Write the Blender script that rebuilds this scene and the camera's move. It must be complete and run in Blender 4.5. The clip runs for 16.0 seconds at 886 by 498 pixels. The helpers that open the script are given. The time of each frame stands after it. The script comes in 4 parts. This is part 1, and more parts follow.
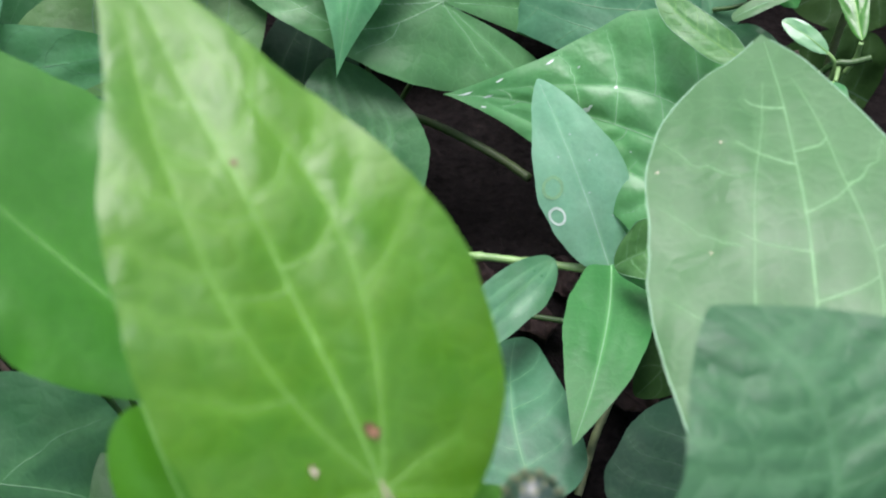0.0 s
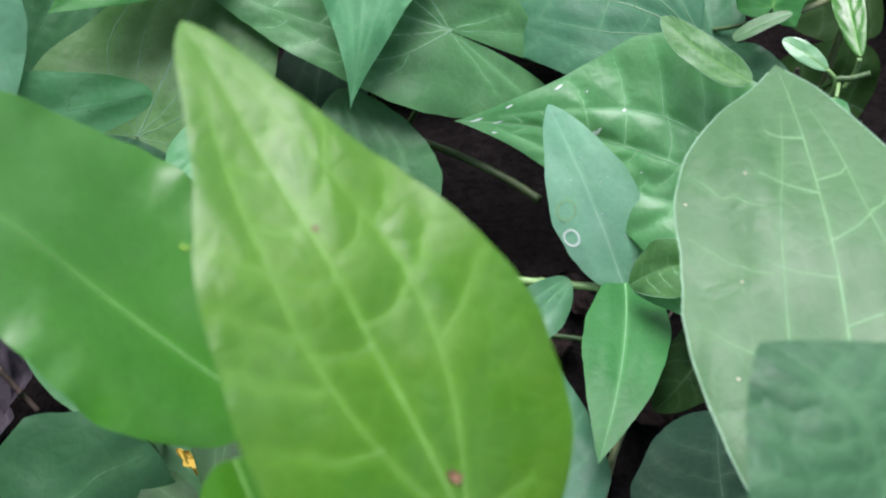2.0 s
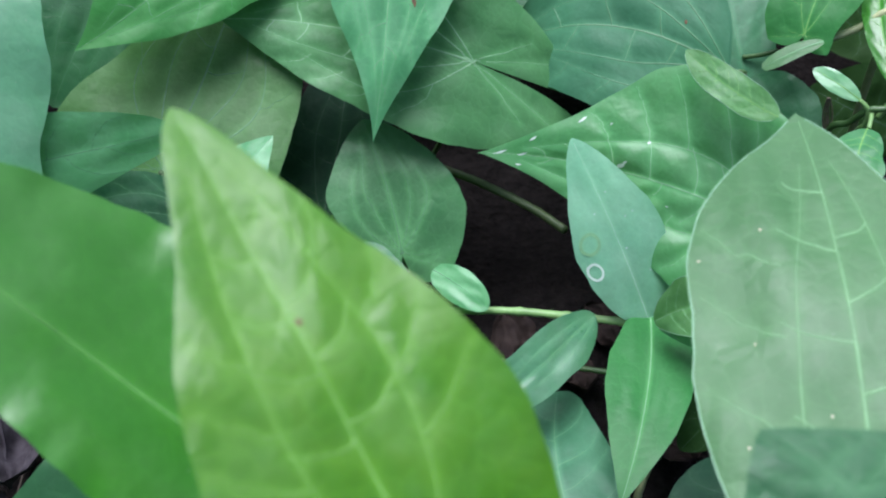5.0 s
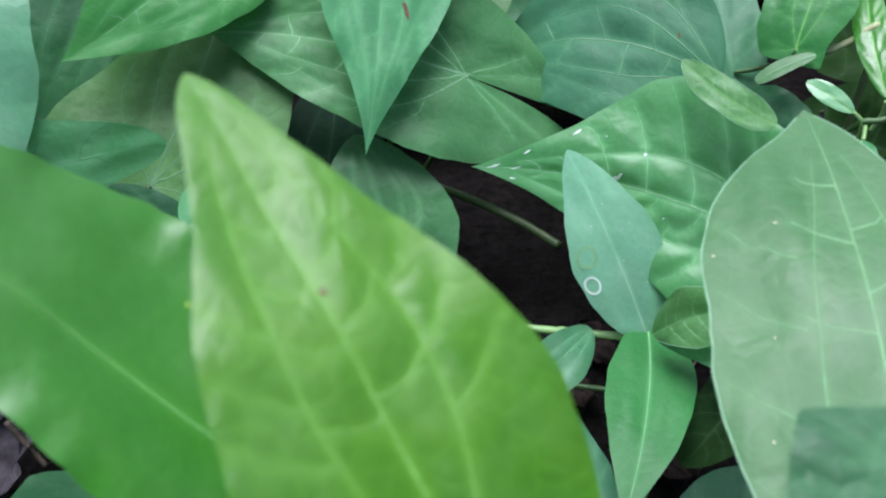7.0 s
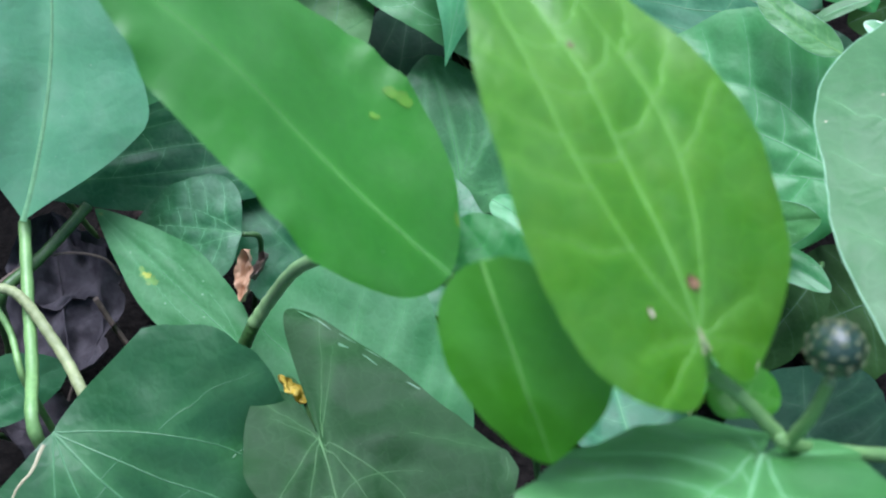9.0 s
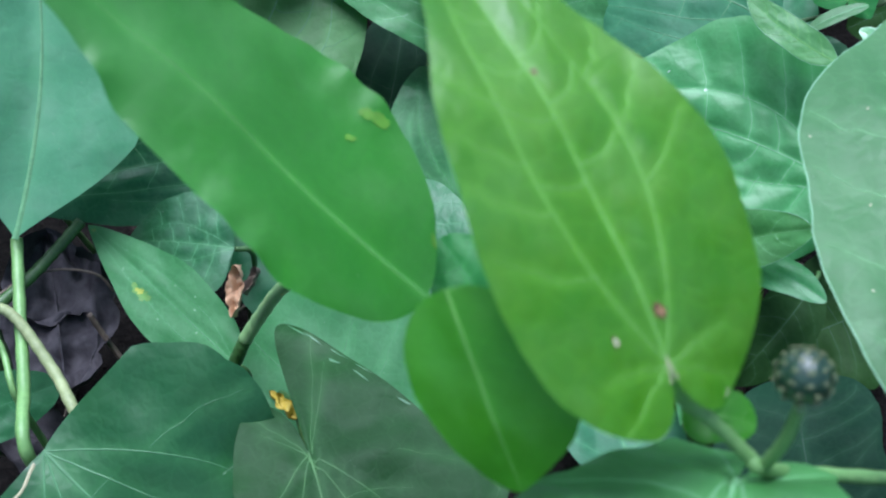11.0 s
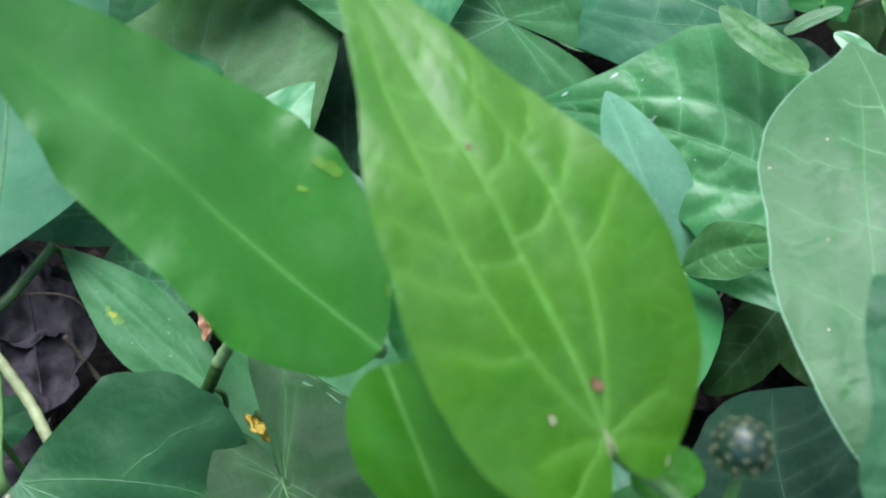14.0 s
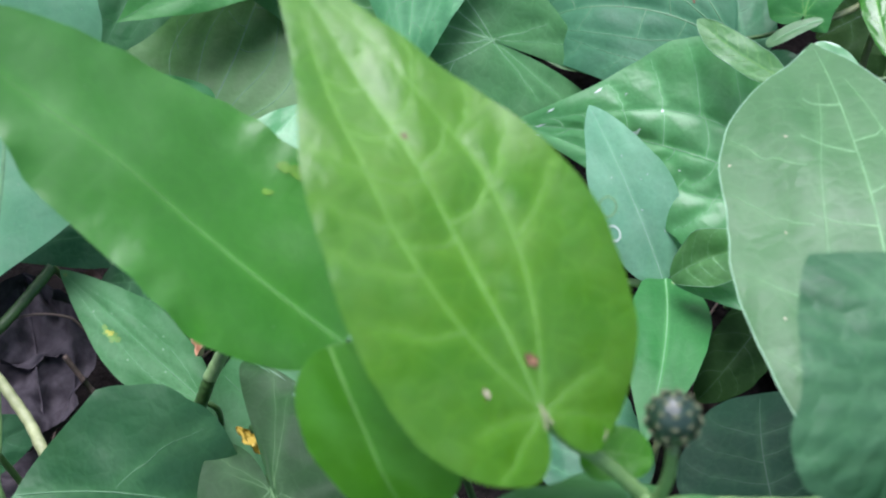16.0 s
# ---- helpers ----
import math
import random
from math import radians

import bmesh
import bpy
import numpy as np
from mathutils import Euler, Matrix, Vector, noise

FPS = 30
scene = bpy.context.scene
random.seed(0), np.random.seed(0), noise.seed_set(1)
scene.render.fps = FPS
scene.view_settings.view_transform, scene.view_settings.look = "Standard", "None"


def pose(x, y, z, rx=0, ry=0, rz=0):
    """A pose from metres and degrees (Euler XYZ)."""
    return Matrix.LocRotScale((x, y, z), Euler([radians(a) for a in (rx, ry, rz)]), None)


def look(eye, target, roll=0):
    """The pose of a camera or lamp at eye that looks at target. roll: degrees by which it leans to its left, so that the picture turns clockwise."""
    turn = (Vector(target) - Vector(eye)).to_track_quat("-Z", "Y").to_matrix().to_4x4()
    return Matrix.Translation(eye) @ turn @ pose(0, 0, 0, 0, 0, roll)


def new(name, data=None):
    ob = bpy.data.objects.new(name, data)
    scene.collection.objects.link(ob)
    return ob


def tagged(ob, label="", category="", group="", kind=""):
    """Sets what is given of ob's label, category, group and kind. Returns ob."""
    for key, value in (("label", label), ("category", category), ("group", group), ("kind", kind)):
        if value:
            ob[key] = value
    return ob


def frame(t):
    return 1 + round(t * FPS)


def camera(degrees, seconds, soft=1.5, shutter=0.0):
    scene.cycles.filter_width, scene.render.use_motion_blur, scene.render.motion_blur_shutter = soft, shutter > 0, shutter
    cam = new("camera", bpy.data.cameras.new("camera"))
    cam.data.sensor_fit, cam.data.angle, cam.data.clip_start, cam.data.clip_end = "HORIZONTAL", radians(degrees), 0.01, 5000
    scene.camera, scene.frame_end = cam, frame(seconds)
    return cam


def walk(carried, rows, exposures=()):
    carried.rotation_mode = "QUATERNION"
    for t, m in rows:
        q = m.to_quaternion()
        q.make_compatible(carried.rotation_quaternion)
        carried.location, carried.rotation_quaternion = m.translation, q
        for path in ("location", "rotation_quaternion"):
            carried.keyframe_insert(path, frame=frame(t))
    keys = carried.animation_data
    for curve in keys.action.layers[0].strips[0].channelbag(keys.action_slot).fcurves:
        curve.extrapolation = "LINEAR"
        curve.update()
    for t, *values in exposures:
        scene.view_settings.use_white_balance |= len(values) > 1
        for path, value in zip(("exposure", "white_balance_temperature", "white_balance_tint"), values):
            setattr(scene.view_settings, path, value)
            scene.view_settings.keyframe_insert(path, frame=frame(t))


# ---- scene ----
# The camera: carried by hand, a forearm's length over the plants, looking down at them.
cam = camera(50.0, 16.0, soft=2.1)
ROWS = [
    (0, 0.0124, -0.0089, 0.3849, 35.06, -1.53, 1.64),
    (0.5, -0.0003, -0.0017, 0.3994, 33.47, -2.74, 0.32),
    (1, 0.0031, -0.0106, 0.3995, 34.52, -2.21, 0.25),
    (1.5, -0.0017, -0.0091, 0.4015, 34.46, -3.00, 0.48),
    (2, -0.0004, -0.0079, 0.3954, 35.56, -1.03, -0.44),
    (2.5, 0.0105, -0.0007, 0.3900, 35.57, -0.15, 0.97),
    (3, 0.0051, -0.0024, 0.3941, 35.80, -0.14, 0.72),
    (3.5, 0.0077, 0.0021, 0.4003, 35.42, 0.46, 0.48),
    (4, 0.0044, 0.0010, 0.3990, 35.34, 0.19, 1.25),
    (4.2, 0.0041, 0.0008, 0.3980, 35.74, 0.35, 1.14),
    (6.3, 0.0166, 0.0124, 0.4090, 35.35, 1.68, 1.03),
    (6.5, 0.0040, 0.0013, 0.3953, 38.14, 1.78, 0.18),
    (7, -0.0000, -0.0000, 0.3900, 38.00, 0.00, -0.00),
    (7.5, -0.0178, -0.0151, 0.3818, 39.40, -1.15, -1.16),
    (8, -0.0151, -0.0204, 0.3847, 39.10, -1.49, -0.71),
    (8.5, -0.0254, -0.0329, 0.3738, 39.55, -1.80, -0.40),
    (9, -0.0392, -0.0423, 0.3799, 37.98, -2.97, 1.39),
    (9.2, -0.0391, -0.0450, 0.3780, 37.88, -3.75, 1.38),
    (11.3, -0.0315, -0.0379, 0.3824, 38.26, -1.94, 1.22),
    (11.5, -0.0321, -0.0379, 0.3815, 38.48, -2.01, 0.97),
    (12, -0.0306, -0.0353, 0.3859, 37.60, -1.43, 1.45),
    (12.5, -0.0278, -0.0335, 0.3878, 36.76, -1.17, 1.45),
    (13, -0.0358, -0.0226, 0.3907, 35.17, -2.33, 1.01),
    (13.5, -0.0281, -0.0235, 0.3896, 35.81, -1.64, 0.89),
    (14, -0.0227, -0.0254, 0.3920, 36.68, -1.57, 0.59),
    (14.5, -0.0224, -0.0278, 0.3908, 36.77, -2.01, 0.48),
    (15, -0.0101, -0.0236, 0.3933, 36.88, -0.33, 1.00),
    (15.5, -0.0142, -0.0278, 0.3877, 38.59, -0.94, -0.10),
    (16, -0.0089, -0.0360, 0.3927, 38.75, 0.28, 0.43),
]
walk(cam, [(t, pose(x, y, z, rx, ry, rz)) for t, x, y, z, rx, ry, rz in ROWS],
     [(0.0, 1.16, 6700, 29), (1.5, 1.14, 6650, 31), (4.0, 1.05, 6250, 27), (6.5, 1.03, 6200, 19), (7.2, 1.07, 6250, 23), (8.0, 1.06, 6100, 20), (8.5, 1.12, 6300, 25), (9.0, 1.20, 5850, 18), (11.5, 1.05, 5700, 13), (13.0, 1.04, 5850, 17), (14.0, 1.05, 6200, 16), (15.5, 1.08, 6050, 15), (16.0, 1.14, 6300, 27)])
cam.data.dof.use_dof = True
cam.data.dof.focus_distance = 0.37
cam.data.dof.aperture_fstop = 20.0

# ---- light: an overcast sky and a weak, wide sun ----
world = bpy.data.worlds.new("overcast")
scene.world = world
world.use_nodes = True
SUN_UP, SUN_ROUND = 74.0, 330.0
wn = world.node_tree.nodes
sky = wn.new("ShaderNodeTexSky")
sky.sky_type = "NISHITA"
sky.sun_disc = False
sky.sun_elevation, sky.sun_rotation = radians(SUN_UP), radians(SUN_ROUND)
sky.air_density, sky.dust_density, sky.ozone_density = 1.0, 4.0, 1.0
wn["Background"].inputs["Strength"].default_value = 0.10
world.node_tree.links.new(sky.outputs["Color"], wn["Background"].inputs["Color"])
sun = new("sun", bpy.data.lights.new("sun", "SUN"))
sun.data.energy, sun.data.angle, sun.data.color = 2.95, radians(42), (0.92, 0.97, 1.06)
az, el = radians(SUN_ROUND), radians(SUN_UP)
sun.matrix_world = look((math.sin(az) * math.cos(el), math.cos(az) * math.cos(el), math.sin(el)), (0, 0, 0))


# ---- materials ----
def nodes_of(name):
    mat = bpy.data.materials.new(name)
    mat.use_nodes = True
    nt = mat.node_tree
    return mat, nt, nt.nodes["Principled BSDF"], nt.nodes["Material Output"]


def ramp(nt, source, stops):
    r = nt.nodes.new("ShaderNodeValToRGB")
    r.color_ramp.elements[0].position, r.color_ramp.elements[0].color = stops[0][0], (*stops[0][1], 1)
    r.color_ramp.elements[1].position, r.color_ramp.elements[1].color = stops[-1][0], (*stops[-1][1], 1)
    for p, c in stops[1:-1]:
        r.color_ramp.elements.new(p).color = (*c, 1)
    nt.links.new(source, r.inputs["Fac"])
    return r.outputs["Color"]


def noise_node(nt, vector, scale, detail=4.0, rough=0.55):
    n = nt.nodes.new("ShaderNodeTexNoise")
    n.inputs["Scale"].default_value, n.inputs["Detail"].default_value, n.inputs["Roughness"].default_value = scale, detail, rough
    nt.links.new(vector, n.inputs["Vector"])
    return n.outputs["Fac"]


def mix_colour(nt, fac, a, b, mode="MIX"):
    m = nt.nodes.new("ShaderNodeMix")
    m.data_type, m.blend_type = "RGBA", mode
    for value, socket in ((fac, m.inputs[0]), (a, m.inputs[6]), (b, m.inputs[7])):
        if isinstance(value, (int, float)):
            socket.default_value = value
        elif isinstance(value, tuple):
            socket.default_value = (*value, 1)
        else:
            nt.links.new(value, socket)
    return m.outputs[2]


def scaled(nt, value, low, high, out_low=0.0, out_high=1.0):
    m = nt.nodes.new("ShaderNodeMapRange")
    m.inputs["From Min"].default_value, m.inputs["From Max"].default_value = low, high
    m.inputs["To Min"].default_value, m.inputs["To Max"].default_value = out_low, out_high
    nt.links.new(value, m.inputs["Value"])
    return m.outputs["Result"]


def relief(nt, bsdf, parts):
    """Chain of bumps: (height, strength, distance)."""
    last = None
    for height, strength, distance in parts:
        b = nt.nodes.new("ShaderNodeBump")
        b.inputs["Strength"].default_value, b.inputs["Distance"].default_value = strength, distance
        nt.links.new(height, b.inputs["Height"])
        if last:
            nt.links.new(last, b.inputs["Normal"])
        last = b.outputs["Normal"]
    nt.links.new(last, bsdf.inputs["Normal"])
    return last


def leaf_material(name, colour, other, rough=0.42, through_light=0.25, glow=(0.16, 0.36, 0.03), cell=170.0, dust=0.1, net=0.35, pucker=0.2, gloss=0.4, halo=0.45, tip_sheen=0.0):
    """A living leaf: mottled green, a net of fine veins in relief, pale dust, light coming through from behind. A pale
    sky sheen can be painted into the colour towards its tip.
    """
    mat, nt, bsdf, out = nodes_of(name)
    tc = nt.nodes.new("ShaderNodeTexCoord")
    uv, ob = tc.outputs["UV"], tc.outputs["Object"]
    info = nt.nodes.new("ShaderNodeObjectInfo")
    broad, fine = noise_node(nt, ob, 38, 3), noise_node(nt, uv, 420, 5)
    warp = nt.nodes.new("ShaderNodeVectorMath")
    warp.operation = "MULTIPLY_ADD"
    wob = nt.nodes.new("ShaderNodeTexNoise")
    wob.inputs["Scale"].default_value = 160
    nt.links.new(uv, wob.inputs["Vector"])
    nt.links.new(wob.outputs["Color"], warp.inputs[0])
    warp.inputs[1].default_value = (0.004, 0.004, 0.004)
    nt.links.new(uv, warp.inputs[2])
    cells = []
    for scale in (cell, cell * 2.7):
        v = nt.nodes.new("ShaderNodeTexVoronoi")
        v.feature = "DISTANCE_TO_EDGE"
        v.inputs["Scale"].default_value = scale
        nt.links.new(warp.outputs["Vector"], v.inputs["Vector"])
        cells.append(v.outputs["Distance"])
    col = ramp(nt, scaled(nt, broad, 0.3, 0.7), [(0.0, colour), (1.0, other)])
    col = mix_colour(nt, scaled(nt, fine, 0.35, 0.75, 0.0, 0.35), col, tuple(min(1, c * 1.5 + 0.01) for c in colour))
    tint = mix_colour(nt, info.outputs["Random"], (0.86, 0.92, 0.95), (1.1, 1.06, 0.95))
    col = mix_colour(nt, 1.0, col, tint, "MULTIPLY")
    pale = tuple(c * 1.4 + d for c, d in zip(other, (0.025, 0.05, 0.022)))
    col = mix_colour(nt, scaled(nt, cells[0], 0.0, 0.05, net, 0.0), col, pale)
    col = mix_colour(nt, scaled(nt, cells[1], 0.0, 0.07, net * 0.4, 0.0), col, pale)
    beside = nt.nodes.new("ShaderNodeAttribute")
    beside.attribute_name = "near_vein"
    col = mix_colour(nt, scaled(nt, beside.outputs["Fac"], 0.15, 1.0, 0.0, halo), col, pale)
    # Sky sheen painted into the base colour, stronger towards the tip.
    if tip_sheen:
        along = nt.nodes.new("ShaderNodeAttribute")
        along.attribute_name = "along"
        col = mix_colour(nt, scaled(nt, along.outputs["Fac"], 0.2, 0.95, 0.0, tip_sheen), col, tuple(c + d for c, d in zip(other, (0.045, 0.075, 0.065))))
    specks = noise_node(nt, uv, 900, 2)
    col = mix_colour(nt, scaled(nt, specks, 0.72, 0.77, 0.0, min(0.7, dust * 5)), col, (0.45, 0.52, 0.42))
    film = noise_node(nt, ob, 75, 4)
    col = mix_colour(nt, scaled(nt, film, 0.42, 0.8, 0.0, dust), col, (0.36, 0.46, 0.38))
    nt.links.new(col, bsdf.inputs["Base Color"])
    nt.links.new(scaled(nt, film, 0.3, 0.7, rough - 0.08, rough + 0.12), bsdf.inputs["Roughness"])
    bsdf.inputs["Specular IOR Level"].default_value = gloss
    lumps = noise_node(nt, uv, 85, 3)
    normal = relief(nt, bsdf, [(lumps, 0.22 + 0.6 * pucker, 0.0022), (scaled(nt, cells[0], 0.0, 0.35), pucker, 0.0006), (scaled(nt, cells[1], 0.0, 0.2), 0.5 * pucker, 0.00012), (fine, 0.10, 0.0001)])
    trans = nt.nodes.new("ShaderNodeBsdfTranslucent")
    trans_col = mix_colour(nt, scaled(nt, cells[0], 0.0, 0.06, 0.25, 0.0), glow, tuple(c * 1.3 for c in glow))
    nt.links.new(trans_col, trans.inputs["Color"])
    nt.links.new(normal, trans.inputs["Normal"])
    mix = nt.nodes.new("ShaderNodeMixShader")
    mix.inputs["Fac"].default_value = through_light
    nt.links.new(bsdf.outputs["BSDF"], mix.inputs[1])
    nt.links.new(trans.outputs["BSDF"], mix.inputs[2])
    nt.links.new(mix.outputs["Shader"], out.inputs["Surface"])
    return mat


def plain_material(name, colour, other, rough=0.5, scale=200.0, bump=0.3, depth=0.0003, stretch=(1, 1, 1), gloss=0.4):
    mat, nt, bsdf, out = nodes_of(name)
    tc = nt.nodes.new("ShaderNodeTexCoord")
    m = nt.nodes.new("ShaderNodeMapping")
    m.inputs["Scale"].default_value = stretch
    nt.links.new(tc.outputs["Object"], m.inputs["Vector"])
    n1, n2 = noise_node(nt, m.outputs["Vector"], scale, 6), noise_node(nt, m.outputs["Vector"], scale * 0.17, 3)
    col = ramp(nt, scaled(nt, n1, 0.3, 0.7), [(0.0, colour), (1.0, other)])
    col = mix_colour(nt, scaled(nt, n2, 0.35, 0.7, 0.0, 0.5), col, tuple(c * 0.55 for c in colour))
    nt.links.new(col, bsdf.inputs["Base Color"])
    bsdf.inputs["Roughness"].default_value = rough
    bsdf.inputs["Specular IOR Level"].default_value = gloss
    relief(nt, bsdf, [(n1, bump, depth), (n2, bump, depth * 4)])
    return mat


# FRESH and GLOSSY have sheen painted into their tip colour.
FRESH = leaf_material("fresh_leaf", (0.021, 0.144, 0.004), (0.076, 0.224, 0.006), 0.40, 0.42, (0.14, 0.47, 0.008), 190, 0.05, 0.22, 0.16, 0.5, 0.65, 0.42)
GLOSSY = leaf_material("glossy_leaf", (0.022, 0.150, 0.007), (0.028, 0.154, 0.010), 0.40, 0.22, (0.09, 0.50, 0.03), 200, 0.03, 0.06, 0.04, 0.45, tip_sheen=0.32)
YOUNG = leaf_material("young_leaf", (0.034, 0.185, 0.009), (0.054, 0.236, 0.012), 0.34, 0.34, (0.13, 0.42, 0.02), 200, 0.02, 0.06, 0.03, 0.5)
PALE = leaf_material("pale_leaf", (0.035, 0.118, 0.039), (0.050, 0.150, 0.051), 0.48, 0.18, (0.12, 0.32, 0.08), 140, 0.04, 0.12, 0.2, 0.32, 0.28)
LIGHT = leaf_material("light_green_leaf", (0.058, 0.255, 0.094), (0.088, 0.320, 0.130), 0.40, 0.30, (0.10, 0.46, 0.08), 170, 0.10, 0.12, 0.10, 0.45, 0.6)
MIDGREEN = leaf_material("mid_green_leaf", (0.023, 0.140, 0.044), (0.040, 0.195, 0.064), 0.38, 0.24, (0.08, 0.38, 0.05), 170, 0.08, 0.12, 0.10, 0.42)
DARK = leaf_material("dark_leaf", (0.011, 0.068, 0.027), (0.019, 0.098, 0.037), 0.42, 0.16, (0.05, 0.24, 0.03), 160, 0.06, 0.14, 0.14, 0.16)
# Darker copy of the heart leaf green, with shade put into the colour.
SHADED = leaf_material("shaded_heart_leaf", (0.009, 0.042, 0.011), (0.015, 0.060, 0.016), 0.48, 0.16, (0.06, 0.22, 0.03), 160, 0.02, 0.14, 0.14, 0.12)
CRINKLED = leaf_material("crinkled_leaf", (0.020, 0.082, 0.032), (0.032, 0.115, 0.046), 0.46, 0.18, (0.06, 0.26, 0.05), 150, 0.03, 0.2, 0.5, 0.24)
MIDDARK = leaf_material("dusty_dark_leaf", (0.016, 0.085, 0.034), (0.032, 0.125, 0.052), 0.46, 0.16, (0.05, 0.24, 0.03), 150, 0.14, 0.2, 0.2, 0.30, 0.5)
DEWY = leaf_material("sheeny_green_leaf", (0.040, 0.165, 0.070), (0.070, 0.225, 0.100), 0.34, 0.24, (0.08, 0.38, 0.05), 170, 0.14, 0.12, 0.14, 0.9)
BLUISH = leaf_material("bluish_leaf", (0.024, 0.108, 0.052), (0.040, 0.155, 0.076), 0.42, 0.18, (0.06, 0.26, 0.06), 150, 0.025, 0.07, 0.08, 0.16, 0.5)
PUCKERED = leaf_material("puckered_leaf", (0.024, 0.105, 0.046), (0.040, 0.150, 0.066), 0.44, 0.18, (0.06, 0.26, 0.05), 170, 0.02, 0.2, 0.24, 0.32)
OLIVE = leaf_material("olive_leaf", (0.029, 0.104, 0.025), (0.045, 0.147, 0.038), 0.48, 0.20, (0.08, 0.26, 0.03), 160, 0.05, 0.14, 0.14, 0.22)
SHEENY = leaf_material("sheeny_leaf", (0.095, 0.310, 0.135), (0.130, 0.370, 0.170), 0.36, 0.26, (0.10, 0.42, 0.09), 170, 0.16, 0.08, 0.08, 1.0)
LEAFY = leaf_material("leaf_green_leaf", (0.016, 0.130, 0.027), (0.029, 0.174, 0.040), 0.42, 0.22, (0.08, 0.36, 0.04), 160, 0.03, 0.12, 0.10, 0.22, 0.6)
RIBBED = leaf_material("ribbed_leaf", (0.032, 0.172, 0.052), (0.054, 0.228, 0.076), 0.38, 0.26, (0.09, 0.42, 0.06), 170, 0.08, 0.14, 0.10, 0.45, 0.75)
MOSSY = leaf_material("moss_green_leaf", (0.033, 0.132, 0.046), (0.052, 0.184, 0.063), 0.42, 0.22, (0.08, 0.30, 0.04), 150, 0.04, 0.16, 0.16, 0.20, 0.7)
HEART = leaf_material("heart_leaf", (0.010, 0.066, 0.018), (0.017, 0.095, 0.026), 0.40, 0.18, (0.05, 0.28, 0.03), 150, 0.015, 0.12, 0.14, 0.5, 0.6)
# Olive and slate greens, nearly black: shade between the plants put into the colour.
SHADED_OLIVE = leaf_material("shaded_olive_leaf", (0.008, 0.030, 0.006), (0.014, 0.044, 0.009), 0.55, 0.12, (0.05, 0.16, 0.02), 160, 0.0, 0.05, 0.12, 0.08, 0.25)
SHADED_SLATE = leaf_material("shaded_slate_leaf", (0.006, 0.028, 0.014), (0.009, 0.039, 0.019), 0.6, 0.12, (0.04, 0.18, 0.04), 150, 0.0, 0.08, 0.10, 0.08, 0.3)
JUNCTION = leaf_material("bud_leaf", (0.034, 0.140, 0.038), (0.058, 0.195, 0.058), 0.36, 0.22, (0.08, 0.40, 0.03), 160, 0.05, 0.12, 0.08, 0.3, 0.6)
SPOTTED = leaf_material("spotted_leaf", (0.033, 0.134, 0.048), (0.048, 0.172, 0.064), 0.50, 0.22, (0.08, 0.36, 0.07), 170, 0.08, 0.12, 0.10, 0.20, 0.5)
RINGED = leaf_material("ringed_leaf", (0.135, 0.360, 0.195), (0.175, 0.430, 0.235), 0.38, 0.22, (0.10, 0.40, 0.09), 170, 0.14, 0.08, 0.08, 0.7, 0.35)
HERBGREEN = leaf_material("herb_leaf", (0.052, 0.182, 0.052), (0.080, 0.230, 0.068), 0.42, 0.28, (0.12, 0.40, 0.06), 170, 0.08, 0.14, 0.14, 0.4, 0.6)
SHINY = leaf_material("shiny_leaf", (0.022, 0.140, 0.016), (0.036, 0.190, 0.024), 0.30, 0.25, (0.10, 0.50, 0.03), 200, 0.03, 0.08, 0.06, 0.5, 0.5)
VEIN_GLOSSY = plain_material("glossy_leaf_vein", (0.052, 0.205, 0.034), (0.070, 0.238, 0.044), 0.42, 900, 0.2, 0.0001)
SPOT_RUST = plain_material("rusty_spot", (0.20, 0.110, 0.048), (0.28, 0.170, 0.085), 0.7, 1200, 0.5, 0.0002)
VEIN_DULL = plain_material("dull_vein", (0.050, 0.150, 0.040), (0.070, 0.190, 0.052), 0.48, 900, 0.2, 0.0001)
RIM = plain_material("pale_leaf_rim", (0.150, 0.320, 0.175), (0.190, 0.370, 0.215), 0.45, 900, 0.2, 0.0001)
VEIN_SOFT = plain_material("soft_pale_vein", (0.115, 0.290, 0.115), (0.145, 0.340, 0.140), 0.45, 900, 0.2, 0.0001)
SPOT_LIGHT = plain_material("light_fleck", (0.070, 0.205, 0.014), (0.095, 0.240, 0.018), 0.45, 700, 0.3, 0.0002)
VEIN_PALE = plain_material("bright_vein", (0.130, 0.320, 0.145), (0.180, 0.390, 0.180), 0.45, 900, 0.2, 0.0001)
SPOT_PALE = plain_material("yellowing_spot", (0.085, 0.225, 0.050), (0.120, 0.265, 0.055), 0.5, 700, 0.3, 0.0002)
VEIN = plain_material("pale_vein", (0.075, 0.235, 0.092), (0.105, 0.290, 0.115), 0.45, 900, 0.2, 0.0001)
VEIN_FRESH = plain_material("yellow_green_vein", (0.120, 0.310, 0.060), (0.160, 0.370, 0.085), 0.45, 900, 0.2, 0.0001)
VEIN_DIM = plain_material("dim_vein", (0.020, 0.068, 0.032), (0.030, 0.088, 0.042), 0.5, 900, 0.2, 0.0001)
VEIN_MID = plain_material("soft_green_vein", (0.050, 0.165, 0.066), (0.072, 0.205, 0.082), 0.46, 900, 0.2, 0.0001)
VEIN_DARK = plain_material("grey_green_vein", (0.038, 0.140, 0.055), (0.060, 0.180, 0.072), 0.48, 900, 0.2, 0.0001)
STALK = plain_material("green_stalk", (0.130, 0.280, 0.085), (0.190, 0.350, 0.120), 0.42, 700, 0.3, 0.0002, (1, 1, 0.2))
